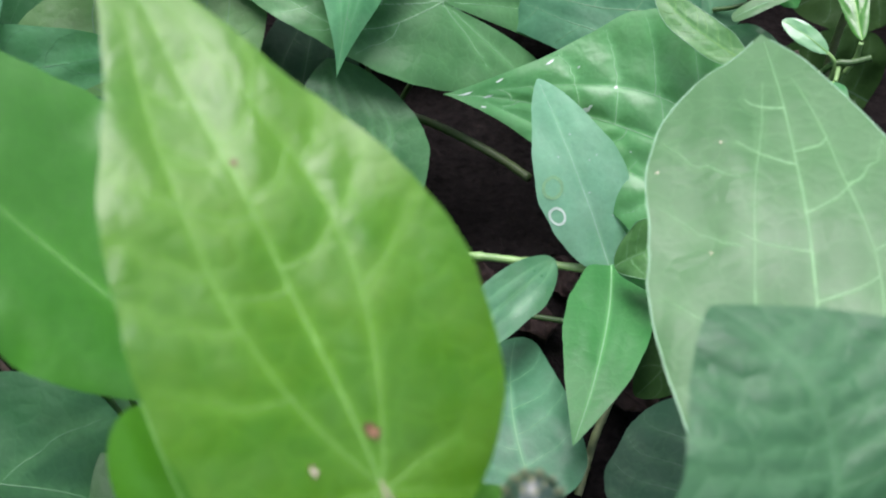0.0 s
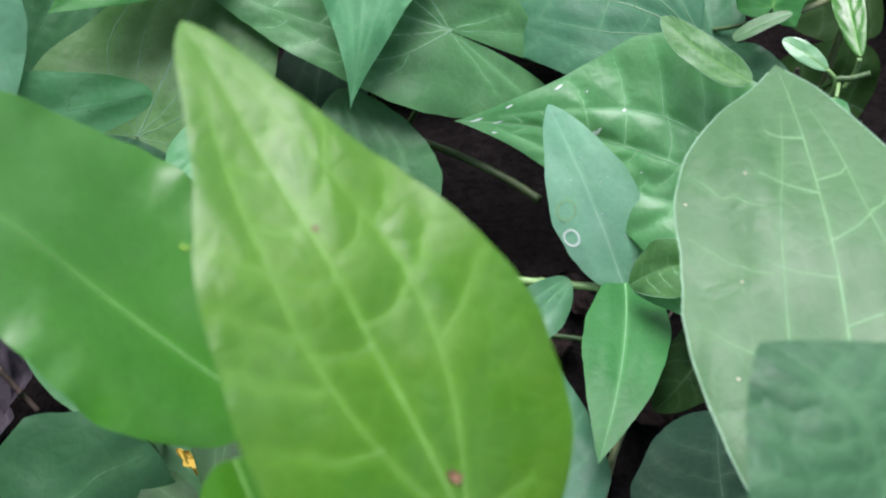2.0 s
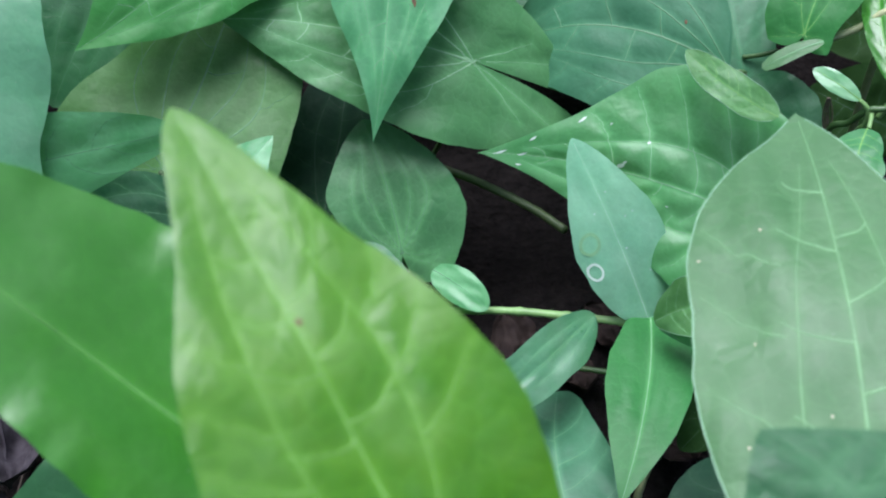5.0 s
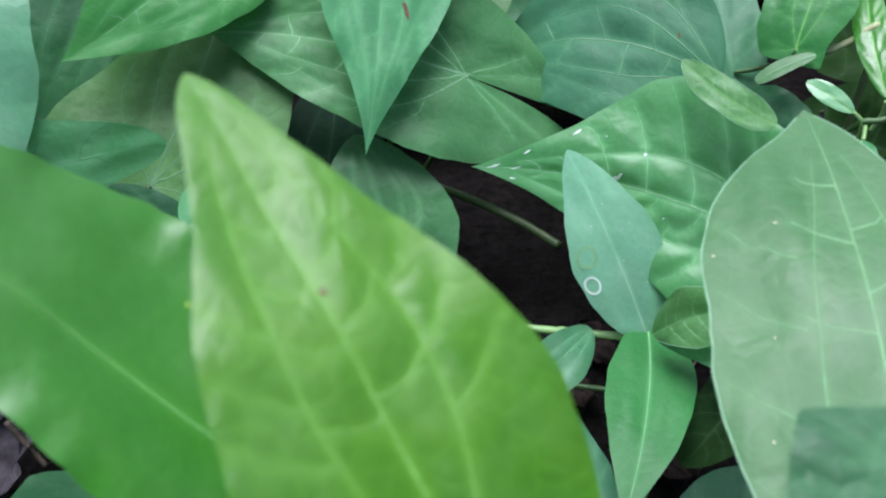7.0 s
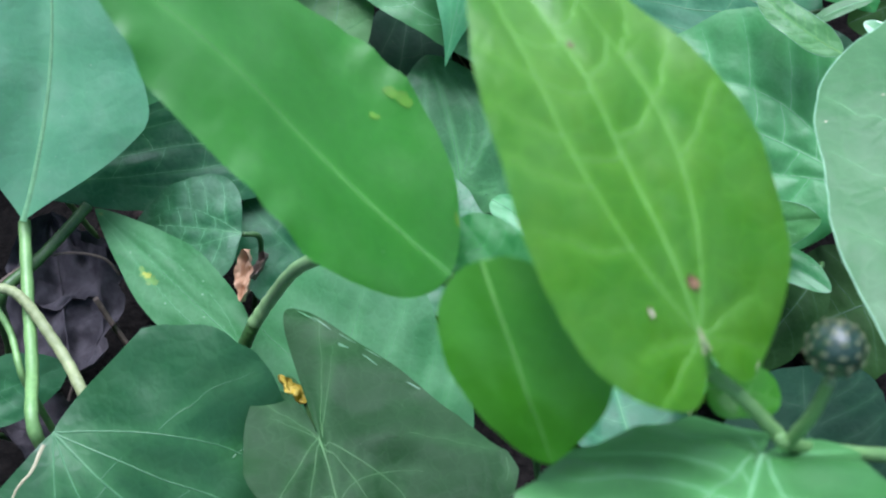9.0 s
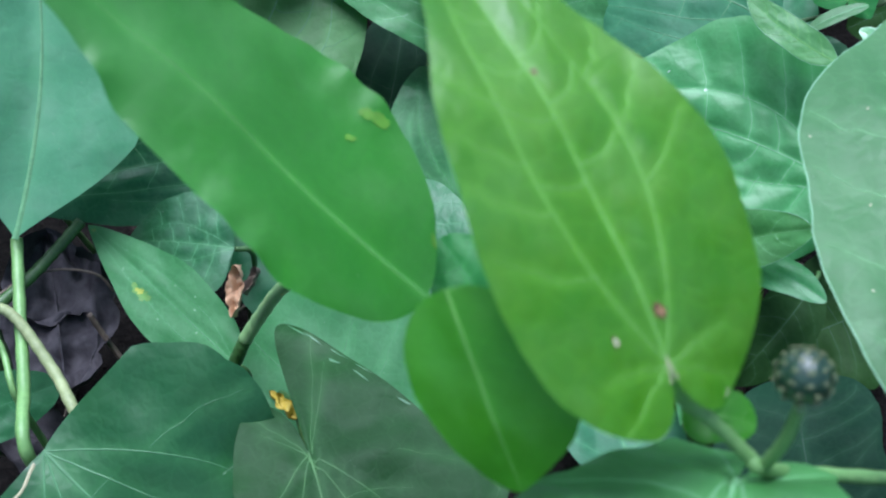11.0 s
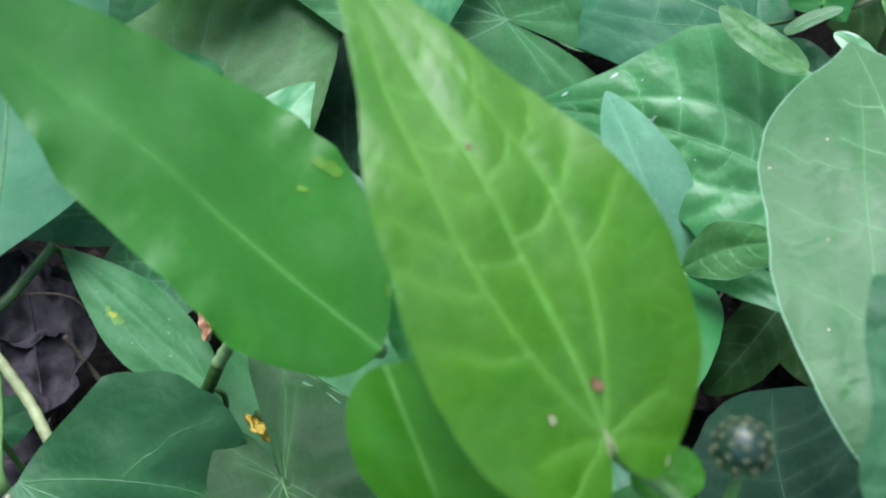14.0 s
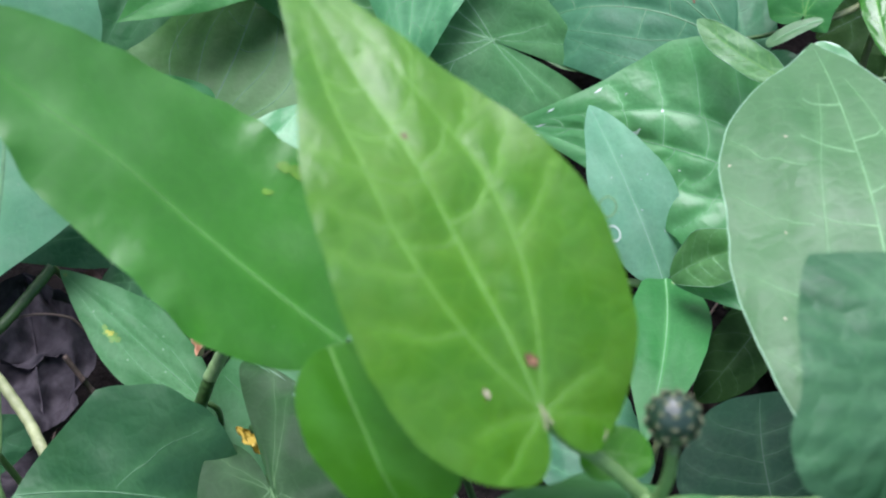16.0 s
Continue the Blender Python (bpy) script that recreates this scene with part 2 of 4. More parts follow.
STALK_PALE = plain_material("yellowish_stalk", (0.22, 0.27, 0.12), (0.31, 0.36, 0.18), 0.5, 700, 0.3, 0.0002, (1, 1, 0.2))
STALK_DARK = plain_material("dark_stalk", (0.030, 0.085, 0.022), (0.055, 0.13, 0.035), 0.45, 700, 0.3, 0.0002, (1, 1, 0.2))
STALK_LIGHT = plain_material("light_green_stalk", (0.190, 0.340, 0.130), (0.250, 0.410, 0.180), 0.42, 700, 0.3, 0.0002, (1, 1, 0.2))
STALK_OLIVE = plain_material("olive_stalk", (0.040, 0.075, 0.020), (0.062, 0.105, 0.034), 0.5, 700, 0.3, 0.0002, (1, 1, 0.2))
# Soil colour darkened to stand for the deep shade under the plants.
SOIL = plain_material("shaded_soil", (0.004, 0.0036, 0.0032), (0.013, 0.0112, 0.0100), 0.9, 240, 1.0, 0.003, gloss=0.08)
LITTER = plain_material("grey_dead_leaf", (0.036, 0.033, 0.038), (0.100, 0.092, 0.100), 0.8, 160, 0.8, 0.001, gloss=0.12)
# Brown litter, darkened along with the soil for the same shade.
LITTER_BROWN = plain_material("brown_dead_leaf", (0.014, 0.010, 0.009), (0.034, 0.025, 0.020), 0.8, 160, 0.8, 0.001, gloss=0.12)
RUST = plain_material("rust_dead_leaf", (0.42, 0.25, 0.14), (0.56, 0.37, 0.23), 0.6, 300, 0.6, 0.0006)
YELLOW = plain_material("yellowed_leaf", (0.46, 0.33, 0.03), (0.54, 0.42, 0.07), 0.5, 250, 0.4, 0.0004)
TWIG = plain_material("dry_twig", (0.10, 0.075, 0.058), (0.18, 0.140, 0.105), 0.7, 500, 0.6, 0.0004)
SPOT_BROWN = plain_material("dried_spot", (0.085, 0.052, 0.020), (0.15, 0.092, 0.040), 0.7, 1200, 0.5, 0.0002)
SPOT_WHITE = plain_material("bleached_spot", (0.42, 0.44, 0.26), (0.55, 0.56, 0.38), 0.7, 1200, 0.5, 0.0002)
SPOT_YELLOW = plain_material("yellow_spot", (0.22, 0.29, 0.04), (0.32, 0.36, 0.06), 0.5, 700, 0.3, 0.0002)
TRAIL = plain_material("mined_trail", (0.30, 0.30, 0.17), (0.42, 0.40, 0.25), 0.6, 900, 0.3, 0.0002)
RING = plain_material("pale_ring", (0.36, 0.52, 0.40), (0.46, 0.60, 0.48), 0.4, 900, 0.2, 0.0001)
BUD = plain_material("bud_scale", (0.009, 0.030, 0.018), (0.018, 0.050, 0.026), 0.30, 900, 0.4, 0.0003, gloss=0.7)
BUD_TIP = plain_material("bud_scale_tip", (0.100, 0.130, 0.060), (0.17, 0.19, 0.10), 0.55, 1500, 0.4, 0.0002)


# ---- builders ----
def link_mesh(name, verts, faces, material, parent=None, label="", uvs=None, smooth=True):
    me = bpy.data.meshes.new(name)
    me.from_pydata(verts, [], faces)
    if uvs is not None:
        layer = me.uv_layers.new(name="UVMap")
        loops = np.empty(len(me.loops), dtype=np.int32)
        me.loops.foreach_get("vertex_index", loops)
        layer.data.foreach_set("uv", np.asarray(uvs, dtype=np.float32)[loops].ravel())
    if smooth:
        me.polygons.foreach_set("use_smooth", np.ones(len(me.polygons), dtype=bool))
    me.materials.append(material)
    me.update()
    ob = new(name, me)
    if parent:
        ob.parent = parent
    if label:
        tagged(ob, label)
    return ob


def thing(name, place, label, category, group="", kind=""):
    e = new(name)
    e.empty_display_size = 0.02
    e.location = place
    return tagged(e, label, category, group, kind)


def under(ob, parent):
    """Hang ob, made in world coordinates, under a thing that stands elsewhere."""
    ob.parent = parent
    ob.matrix_parent_inverse = Matrix.Translation(-parent.location) if parent.type == "EMPTY" else Matrix.Identity(4)
    return ob


def tube_data(path, radii, sides=10):
    path = [Vector(p) for p in path]
    verts, faces = [], []
    tangent = (path[1] - path[0]).normalized()
    ref = tangent.orthogonal().normalized()
    for i, p in enumerate(path):
        t = (path[min(i + 1, len(path) - 1)] - path[max(i - 1, 0)]).normalized()
        ref = (ref - t * ref.dot(t)).normalized()
        other = t.cross(ref)
        for k in range(sides):
            a = 2 * math.pi * k / sides
            verts.append(p + (ref * math.cos(a) + other * math.sin(a)) * radii[i])
    for i in range(len(path) - 1):
        for k in range(sides):
            a, b = i * sides + k, i * sides + (k + 1) % sides
            faces.append((a, b, b + sides, a + sides))
    faces.append(tuple(range(sides - 1, -1, -1)))
    n = (len(path) - 1) * sides
    faces.append(tuple(range(n, n + sides)))
    return verts, faces


def spline(points, steps=10):
    """A smooth line through the points."""
    p = [Vector(q) for q in points]
    p = [p[0] * 2 - p[1]] + p + [p[-1] * 2 - p[-2]]
    out = []
    for i in range(1, len(p) - 2):
        for k in range(steps):
            t = k / steps
            out.append(0.5 * (2 * p[i] + (p[i + 1] - p[i - 1]) * t + (2 * p[i - 1] - 5 * p[i] + 4 * p[i + 1] - p[i + 2]) * t * t
                              + (3 * p[i] - p[i - 1] - 3 * p[i + 1] + p[i + 2]) * t ** 3))
    return out + [p[-2]]


def stalk(plant, points, r0, r1, material, name="stem", label="", knots=0.0):
    path = spline(points)
    n = len(path)
    radii = [r0 + (r1 - r0) * i / (n - 1) for i in range(n)]
    radii = [r * (1 + 0.05 * math.sin(i * 1.7) + knots * max(0, math.cos(i * 2 * math.pi / 10)) ** 8) for i, r in enumerate(radii)]
    ob = link_mesh(name, *tube_data(path, radii, 12), material, None, label)
    return under(ob, plant)


def petiole(plant, bl, lean, r, material):
    """The stalk of a leaf, from its blade down into the soil beneath."""
    a = bl.base - bl.n * 0.0006
    b = a - bl.t * 0.004 - bl.n * 0.007
    foot = Vector((b.x + 0.3 * bl.axis.x + lean[0], b.y + 0.3 * bl.axis.y + lean[1], -0.004))
    return stalk(plant, [a, b, b * 0.8 + foot * 0.2 + Vector((0, 0, -0.008)), b * 0.4 + foot * 0.6, foot], r * 0.8, r, material, "stalk")


class Blade:
    """The surface of one leaf. u runs from the stalk to the tip, v across from -1 to 1."""

    def __init__(self, base, tip, face, width, a, b, lobe, droop, fold, bend, wave, quilt, ribs, seed, shape, heel, skew, ripple):
        self.base, self.axis = Vector(base), Vector(tip) - Vector(base)
        self.length = self.axis.length
        t = self.axis.normalized()
        n = Vector(face)
        self.n = (n - t * n.dot(t)).normalized()
        self.s = t.cross(self.n)
        self.t, self.width, self.a, self.b, self.lobe = t, width, a, b, lobe
        self.droop, self.fold, self.bend, self.wave, self.quilt, self.ribs, self.seed = droop, fold, bend, wave, quilt, ribs, seed
        self.shift = heel if lobe > 0 else 0.0
        self.shape, self.skew, self.ripple = shape, skew, ripple
        m = a / (a + b)
        self.peak = m ** a * (1 - m) ** b

    def half(self, u, side=0.0):
        """Half the width at u; shape swells or narrows each side near its foot, middle and tip."""
        q = (u + self.shift) / (1 + self.shift)
        swell = 1.0
        if side:
            for c, at in zip(self.shape[3:] if side > 0 else self.shape[:3], (0.15, 0.50, 0.82)):
                swell += c * math.exp(-((u - at) / 0.2) ** 2)
        return 0.5 * self.width * max(q, 0.0) ** self.a * max(1 - q, 0.0) ** self.b / self.peak * swell

    def flat(self, u, v):
        """Along, across, in metres, before bending."""
        w = self.half(u, v)
        k = 5 if v > 0 else 0
        rag = (noise.noise((u * 7, self.seed * 3.1 + k, 0.3)) * 0.05 + noise.noise((u * 23, self.seed * 1.9 + k, 4.3)) * 0.018) * abs(v) ** 3
        x = v * w * (1 + rag)
        f = math.sin(math.pi * min(abs(v) ** 0.6, 1.0) * 0.68)
        y = u * self.length - self.lobe * (1 + (self.skew if v > 0 else -self.skew)) * self.length * f * (1 - u) ** 3
        return y, x

    def find(self, y, x):
        """The (u, v) of a place given along and across, in metres."""
        u, v = min(max(y / self.length, 0.02), 0.98), 0.0
        for _ in range(14):
            w = max(self.half(u, x), 1e-5)
            v = min(max(x / w, -0.97), 0.97)
            f = math.sin(math.pi * min(abs(v) ** 0.6, 1.0) * 0.68)
            u = 0.5 * u + 0.5 * min(max(y / self.length + self.lobe * (1 + (self.skew if v > 0 else -self.skew)) * f * (1 - u) ** 3, 0.0), 0.985)
        return u, v

    def at(self, u, v, cushion=0.0):
        y, x = self.flat(u, v)
        q = y / self.length
        up = self.droop * self.length * 4 * q * (1 - q)
        up += self.fold * abs(x) * (1 - 0.3 * abs(v))
        up += cushion * self.quilt * self.length * (1 - abs(v) ** 5) * min(1.0, 2.6 * self.half(u) / self.width)
        full = 2 * self.half(u) / self.width
        up += self.wave * self.width * full * v * v * math.sin(u * 9 + self.seed * 2 + (1.4 if v > 0 else 0))
        up += self.ripple * self.width * full * abs(v) ** 4 * math.sin(u * 46 + 1.5 * math.sin(u * 17) + (2.0 if v > 0 else 0))
        up += self.width * 0.012 * full * abs(v) ** 3 * noise.noise((u * 13, self.seed * 2.7 + (9 if v > 0 else 0), 2.2))
        up += self.width * 0.035 * noise.noise((q * 4 + self.seed, x / self.width * 4.6, self.seed * 1.7))
        side = self.bend * self.length * 4 * q * (1 - q)
        return self.base + self.t * y + self.s * (x + side) + self.n * up


def spread(s):
    return 0.35 * s + 0.65 * (0.5 - 0.5 * math.cos(math.pi * s))


def blade_mesh(bl, rows, cols, lines):
    """The blade, raised in cushions between its veins; near is 1 on a vein and fades beside it."""
    places = [(spread(i / rows), math.copysign(abs(2 * j / cols - 1) ** 0.9, 2 * j / cols - 1)) for i in range(rows + 1) for j in range(cols + 1)]
    flat = np.array([bl.flat(u, v) for u, v in places], dtype=np.float32)
    best = np.full(len(flat), 1.0, dtype=np.float32)
    for line in lines:
        pts = np.array([bl.flat(u, v) for u, v in line], dtype=np.float32)
        p, d = pts[:-1], pts[1:] - pts[:-1]
        rel = flat[:, None, :] - p[None]
        s = np.clip((rel * d).sum(2) / np.maximum((d * d).sum(1), 1e-12), 0, 1)
        best = np.minimum(best, np.sqrt(((rel - s[..., None] * d) ** 2).sum(2)).min(1))
    ends = np.array([min(1.0, 5 * (1 - u)) for u, v in places], dtype=np.float32)
    cushion = (1 - np.exp(-best / (0.075 * bl.width))) * ends
    near = np.exp(-best / (0.022 * bl.width)) * ends
    verts = [bl.at(u, v, float(c)) for (u, v), c in zip(places, cushion)]
    uvs = [(x + bl.seed * 0.37, y) for y, x in flat.tolist()]
    faces = []
    for i in range(rows):
        for j in range(cols):
            k = i * (cols + 1) + j
            faces.append((k, k + 1, k + cols + 2, k + cols + 1))
    return verts, faces, uvs, near


def on_blade(grid, u, v):
    """A place on the blade's own facets."""
    rows, cols = len(grid) - 1, len(grid[0]) - 1
    lo, hi = 0.0, 1.0
    for _ in range(24):
        s = 0.5 * (lo + hi)
        lo, hi = (s, hi) if spread(s) < u else (lo, s)
    y = min(lo * rows, rows - 1e-6)
    x = min(max((math.copysign(abs(v) ** (1 / 0.9), v) + 1) * 0.5 * cols, 0), cols - 1e-6)
    i, j = int(y), int(x)
    f, g = y - i, x - j
    return (grid[i][j] * (1 - g) + grid[i][j + 1] * g) * (1 - f) + (grid[i + 1][j] * (1 - g) + grid[i + 1][j + 1] * g) * f


def ribbon(bl, line, width0, width1, lift):
    """A raised rib that follows the blade along (u, v) points."""
    mid = [on_blade(bl.grid, u, v) + bl.n * lift for u, v in line]
    verts, faces = [], []
    n = len(mid)
    for i, p in enumerate(mid):
        t = mid[min(i + 1, n - 1)] - mid[max(i - 1, 0)]
        s = t.cross(bl.n).normalized()
        w = (width0 + (width1 - width0) * i / (n - 1)) * 0.5
        up = bl.n * (w * 0.12)
        verts += [p - s * w - bl.n * (lift * 1.3), p - s * w * 0.45 + up * 0.8, p + up, p + s * w * 0.45 + up * 0.8, p + s * w - bl.n * (lift * 1.3)]
    for i in range(n - 1):
        for k in range(4):
            a = i * 5 + k
            faces.append((a, a + 1, a + 6, a + 5))
    return verts, faces


COUNT = [0]


def leaf(plant, base, tip, face, width, material, vein=None, a=0.42, b=0.75, lobe=0.0, droop=0.05, fold=0.12, bend=0.0, wave=0.01,
         quilt=0.006, ribs=7, arcs=0, fine=1.0, label="", rows=40, cols=24, margin=False, side=True, shape=(0, 0, 0, 0, 0, 0), heel=0.03, skew=0.0, rungs=1.0, ripple=0.0):
    """One leaf of a plant: the blade, and its midrib and side veins as ribs on it. arcs: pairs of long veins that leave the stalk and run to the tip."""
    COUNT[0] += 1
    seed = COUNT[0] * 1.37
    bl = Blade(base, tip, face, width, a, b, lobe, droop, fold, bend, wave, quilt, ribs, seed, shape, heel, skew, ripple)
    vein = vein or VEIN
    rib = max(0.0005, 0.015 * width) * fine
    size = bl.length
    reach = (0.86, 0.66)
    plan = [("midrib", [(i / 40, 0.012 * noise.noise((i * 0.11, seed, 3.3))) for i in range(40)], 1.45, 0.30)]

    def arc(k, s):
        """Distance of a long vein from the midrib, s along the leaf."""
        straight, wide = (0.42, 1.0)[k] * s * size, (0.47, 0.76)[k] * bl.half(min(max(s, 0.02), 0.98)) * (1 - 0.35 * (s / reach[k]) ** 2)
        return 1 / (1 / max(straight, 1e-6) ** 3 + 1 / max(wide, 1e-6) ** 3) ** (1 / 3)

    def wobble(k, q):
        return width * 0.018 * noise.noise((q * 5.0, k * 3.7, seed)) * min(1, 5 * q)

    for k in range(arcs):
        for sign in (-1, 1):
            line = []
            for i in range(33):
                s = reach[k] * i / 32
                line.append(bl.find(s * size, sign * (arc(k, s) + wobble(k + 3 * sign, s))))
            plan.append(("side_vein", line, 0.85, 0.16))
    if lobe > 0.05:
        for sign in (-1, 1):
            for v, w in ((0.62, 0.65), (0.90, 0.5)):
                y1, x1 = bl.flat(0.10 if v < 0.7 else 0.02, sign * v * 0.95)
                line = [bl.find(y1 * q + wobble(v * 9, q), x1 * q) for q in (i / 14 for i in range(15))]
                plan.append(("side_vein", line, w, 0.14))
    if side:
        n = int(ribs)
        for k in range(1, n):
            for sign in (-1, 1):
                u0 = k / ribs + 0.35 / ribs * (noise.noise((k * 3.7, sign * 2.3, seed)) + 0.5 * sign)
                sweep = 0.16 * (1 + 0.5 * noise.noise((k * 1.9, sign * 5.1, seed + 7)))
                if u0 > 0.80 or u0 < (0.3 if lobe > 0.05 else 0.06):
                    continue
                line, joined = [], False
                for i in range(25):
                    v = 0.93 * i / 24
                    u = min(0.985, u0 + sweep * v ** 1.4 + 0.06 * v ** 6 + 0.016 * noise.noise((v * 4.0, k * 2.1 + sign, seed + 3)) * min(1, 4 * v))
                    line.append((u, sign * v))
                    y, x = bl.flat(u, v)
                    if arcs and y / size < reach[0] and x >= arc(0, y / size):
                        joined = True
                        break
                if len(line) > 3:
                    plan.append(("side_vein", line, 0.55 * rungs, (0.32 if joined else 0.12) * rungs))
                if arcs:
                    us = u0 - 0.12 + 0.04 * sign
                    if 0.12 < us < 0.7:
                        ua, va = bl.find(us * size, arc(arcs - 1, min(us, reach[arcs - 1])))
                        out = [(ua + 0.09 * (i / 12) ** 1.3 + 0.012 * noise.noise((i * 0.4, k + sign * 7.0, seed)) * min(1, i / 4), sign * (va + (0.93 - va) * i / 12)) for i in range(13)]
                        plan.append(("side_vein", out, 0.42 * rungs, 0.12 * rungs))
    verts, faces, uvs, near = blade_mesh(bl, rows, cols, [p[1] for p in plan])
    bl.grid = [verts[i * (cols + 1):(i + 1) * (cols + 1)] for i in range(rows + 1)]
    ob = under(link_mesh("leaf", verts, faces, material, None, label, uvs), plant)
    ob.data.attributes.new("near_vein", "FLOAT", "POINT").data.foreach_set("value", near.astype(np.float32))
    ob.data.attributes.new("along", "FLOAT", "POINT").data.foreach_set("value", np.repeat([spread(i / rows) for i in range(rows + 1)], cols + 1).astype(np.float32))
    if margin:
        plan += [("leaf_margin", [(0.02 + 0.96 * i / 40, sign * 0.995) for i in range(41)], 0.8, 0.65) for sign in (-1, 1)]
    for name, line, w0, w1 in plan:
        part = link_mesh(name, *ribbon(bl, line, rib * w0, rib * w1, 0.0001), RIM if name == "leaf_margin" else vein)
        part.parent = ob
    return ob, bl


def spot(ob, bl, u, v, size, material, name="spot", aspect=1.6, turn=0.0, ring=False, lift=0.0002):
    """A dried or bleached mark on a blade."""
    y0, w = u * bl.length, bl.half(u)
    verts, faces = [on_blade(bl.grid, u, v) + bl.n * lift], []
    n = 18
    rings = (0.72, 1.0) if ring else (0.5, 1.0)
    for r in rings:
        for k in range(n):
            t = 2 * math.pi * k / n
            rag = 1 + 0.5 * noise.noise((math.cos(t) * 1.7 + u * 9, math.sin(t) * 1.5, v * 5)) * (0.1 if ring else 1)
            x, y = math.cos(t) * size * r * rag, math.sin(t) * size * aspect * r * rag
            x, y = x * math.cos(turn) - y * math.sin(turn), x * math.sin(turn) + y * math.cos(turn)
            verts.append(on_blade(bl.grid, u + y / bl.length, v + x / w) + bl.n * lift)
    if not ring:
        faces += [(0, 1 + k, 1 + (k + 1) % n) for k in range(n)]
    faces += [(1 + k, 1 + n + k, 1 + n + (k + 1) % n, 1 + (k + 1) % n) for k in range(n)]
    part = link_mesh(name, verts, faces, material)
    part.parent = ob
    return part


# ---- ground ----
def ground_height(x, y):
    return 0.008 * noise.noise((x * 14, y * 14, 0.5)) + 0.003 * noise.noise((x * 60, y * 60, 1.5))


def build_ground():
    verts, faces = [], []
    xs = [-60, -8, -2, -0.8] + [-0.5 + i * 0.0125 for i in range(81)] + [0.8, 2, 8, 60]
    ys = [-60, -8, -2, -0.6] + [-0.3 + i * 0.0125 for i in range(81)] + [1.0, 2, 8, 60]
    for y in ys:
        for x in xs:
            verts.append((x, y, ground_height(x, y) if abs(x) < 0.6 and -0.4 < y < 0.8 else 0.0))
    n = len(xs)
    for j in range(len(ys) - 1):
        for i in range(n - 1):
            k = j * n + i
            faces.append((k, k + 1, k + n + 1, k + n))
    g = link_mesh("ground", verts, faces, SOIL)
    tagged(g, "garden soil under the plants, their shade in its colour", "soil", "", "structure")


build_ground()



# ---- the tall flowering plant, whose fresh leaf stands closest ----
tall = thing("flowering_plant", (0.090, 0.020, 0.0), "upright flowering plant with fresh green leaves and a closed bud", "plant", "")
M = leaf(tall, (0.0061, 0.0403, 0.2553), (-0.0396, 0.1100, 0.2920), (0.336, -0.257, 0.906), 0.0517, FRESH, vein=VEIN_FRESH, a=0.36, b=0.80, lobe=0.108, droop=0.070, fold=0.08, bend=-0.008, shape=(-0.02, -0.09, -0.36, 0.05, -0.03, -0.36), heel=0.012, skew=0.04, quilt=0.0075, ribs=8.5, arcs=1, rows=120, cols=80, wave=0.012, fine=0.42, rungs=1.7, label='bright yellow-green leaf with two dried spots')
leaf(tall, (0.0248, 0.0355, 0.2253), (0.0121, 0.0031, 0.2322), (-0.195, 0.277, 0.941), 0.0656, JUNCTION, vein=VEIN_PALE, a=0.52, b=0.35, lobe=0.668, droop=0.131, fold=0.08, bend=0.019, shape=(-0.36, -0.04, -0, -0.33, -0.02, 0.28), heel=0.144, skew=0.39, quilt=0.004, ribs=6, arcs=1, rows=60, cols=40, fine=0.7, label='green leaf under the bud, pale at its joint')
leaf(tall, (0.0156, 0.0475, 0.2275), (0.0297, 0.0461, 0.2266), (0.024, -0.382, 0.924), 0.0110, YOUNG, vein=VEIN_FRESH, a=0.40, b=0.52, lobe=0.000, droop=0.052, fold=0.08, bend=-0.018, shape=(-0, -0.05, 0.08, 0.1, -0.12, -0.01), ribs=5, rows=24, cols=14, fine=0.6)
stalk(tall, [(0.0061, 0.0403, 0.2545), (0.0117, 0.0429, 0.2412), (0.0187, 0.0412, 0.2354), (0.0255, 0.0378, 0.2303), (0.0283, 0.0364, 0.2283), (0.0419, 0.0431, 0.2132), (0.0655, 0.0474, 0.2033), (0.0843, 0.0499, 0.1976), (0.1050, 0.0300, 0.1200), (0.1180, 0.0250, -0.0040)], 0.0012, 0.0017, STALK, "stem", "pale green stem", 0)
stalk(tall, [(0.0283, 0.0364, 0.2283), (0.0286, 0.0360, 0.2398), (0.0277, 0.0364, 0.2502)], 0.0012, 0.0010, STALK, "flower_stalk", "", 0)
BUD_AT, BUD_FROM = (0.0270, 0.0388, 0.2560), (0.0277, 0.0364, 0.2502)

# ---- a second plant of the same kind, its glossy leaf reaching over ----
pair = thing("flowering_plant", (-0.090, 0.120, 0.0), "upright plant with a pair of glossy green leaves", "plant", "")
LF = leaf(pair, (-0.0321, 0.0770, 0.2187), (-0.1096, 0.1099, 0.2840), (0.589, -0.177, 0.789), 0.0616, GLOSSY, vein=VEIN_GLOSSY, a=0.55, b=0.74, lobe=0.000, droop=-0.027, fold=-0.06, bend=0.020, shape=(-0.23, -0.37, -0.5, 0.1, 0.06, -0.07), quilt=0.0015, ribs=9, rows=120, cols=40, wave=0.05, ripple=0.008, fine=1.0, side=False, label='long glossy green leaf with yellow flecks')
leaf(pair, (-0.0291, 0.0504, 0.2593), (-0.0149, 0.0282, 0.2326), (-0.189, -0.802, 0.567), 0.0221, YOUNG, vein=VEIN_FRESH, a=0.48, b=0.67, lobe=0.000, droop=0.069, fold=-0.15, bend=-0.018, shape=(0.1, 0.5, 0.45, 0.1, 0.05, -0.07), quilt=0.001, ribs=8, rows=44, cols=28, side=False, fine=0.8)
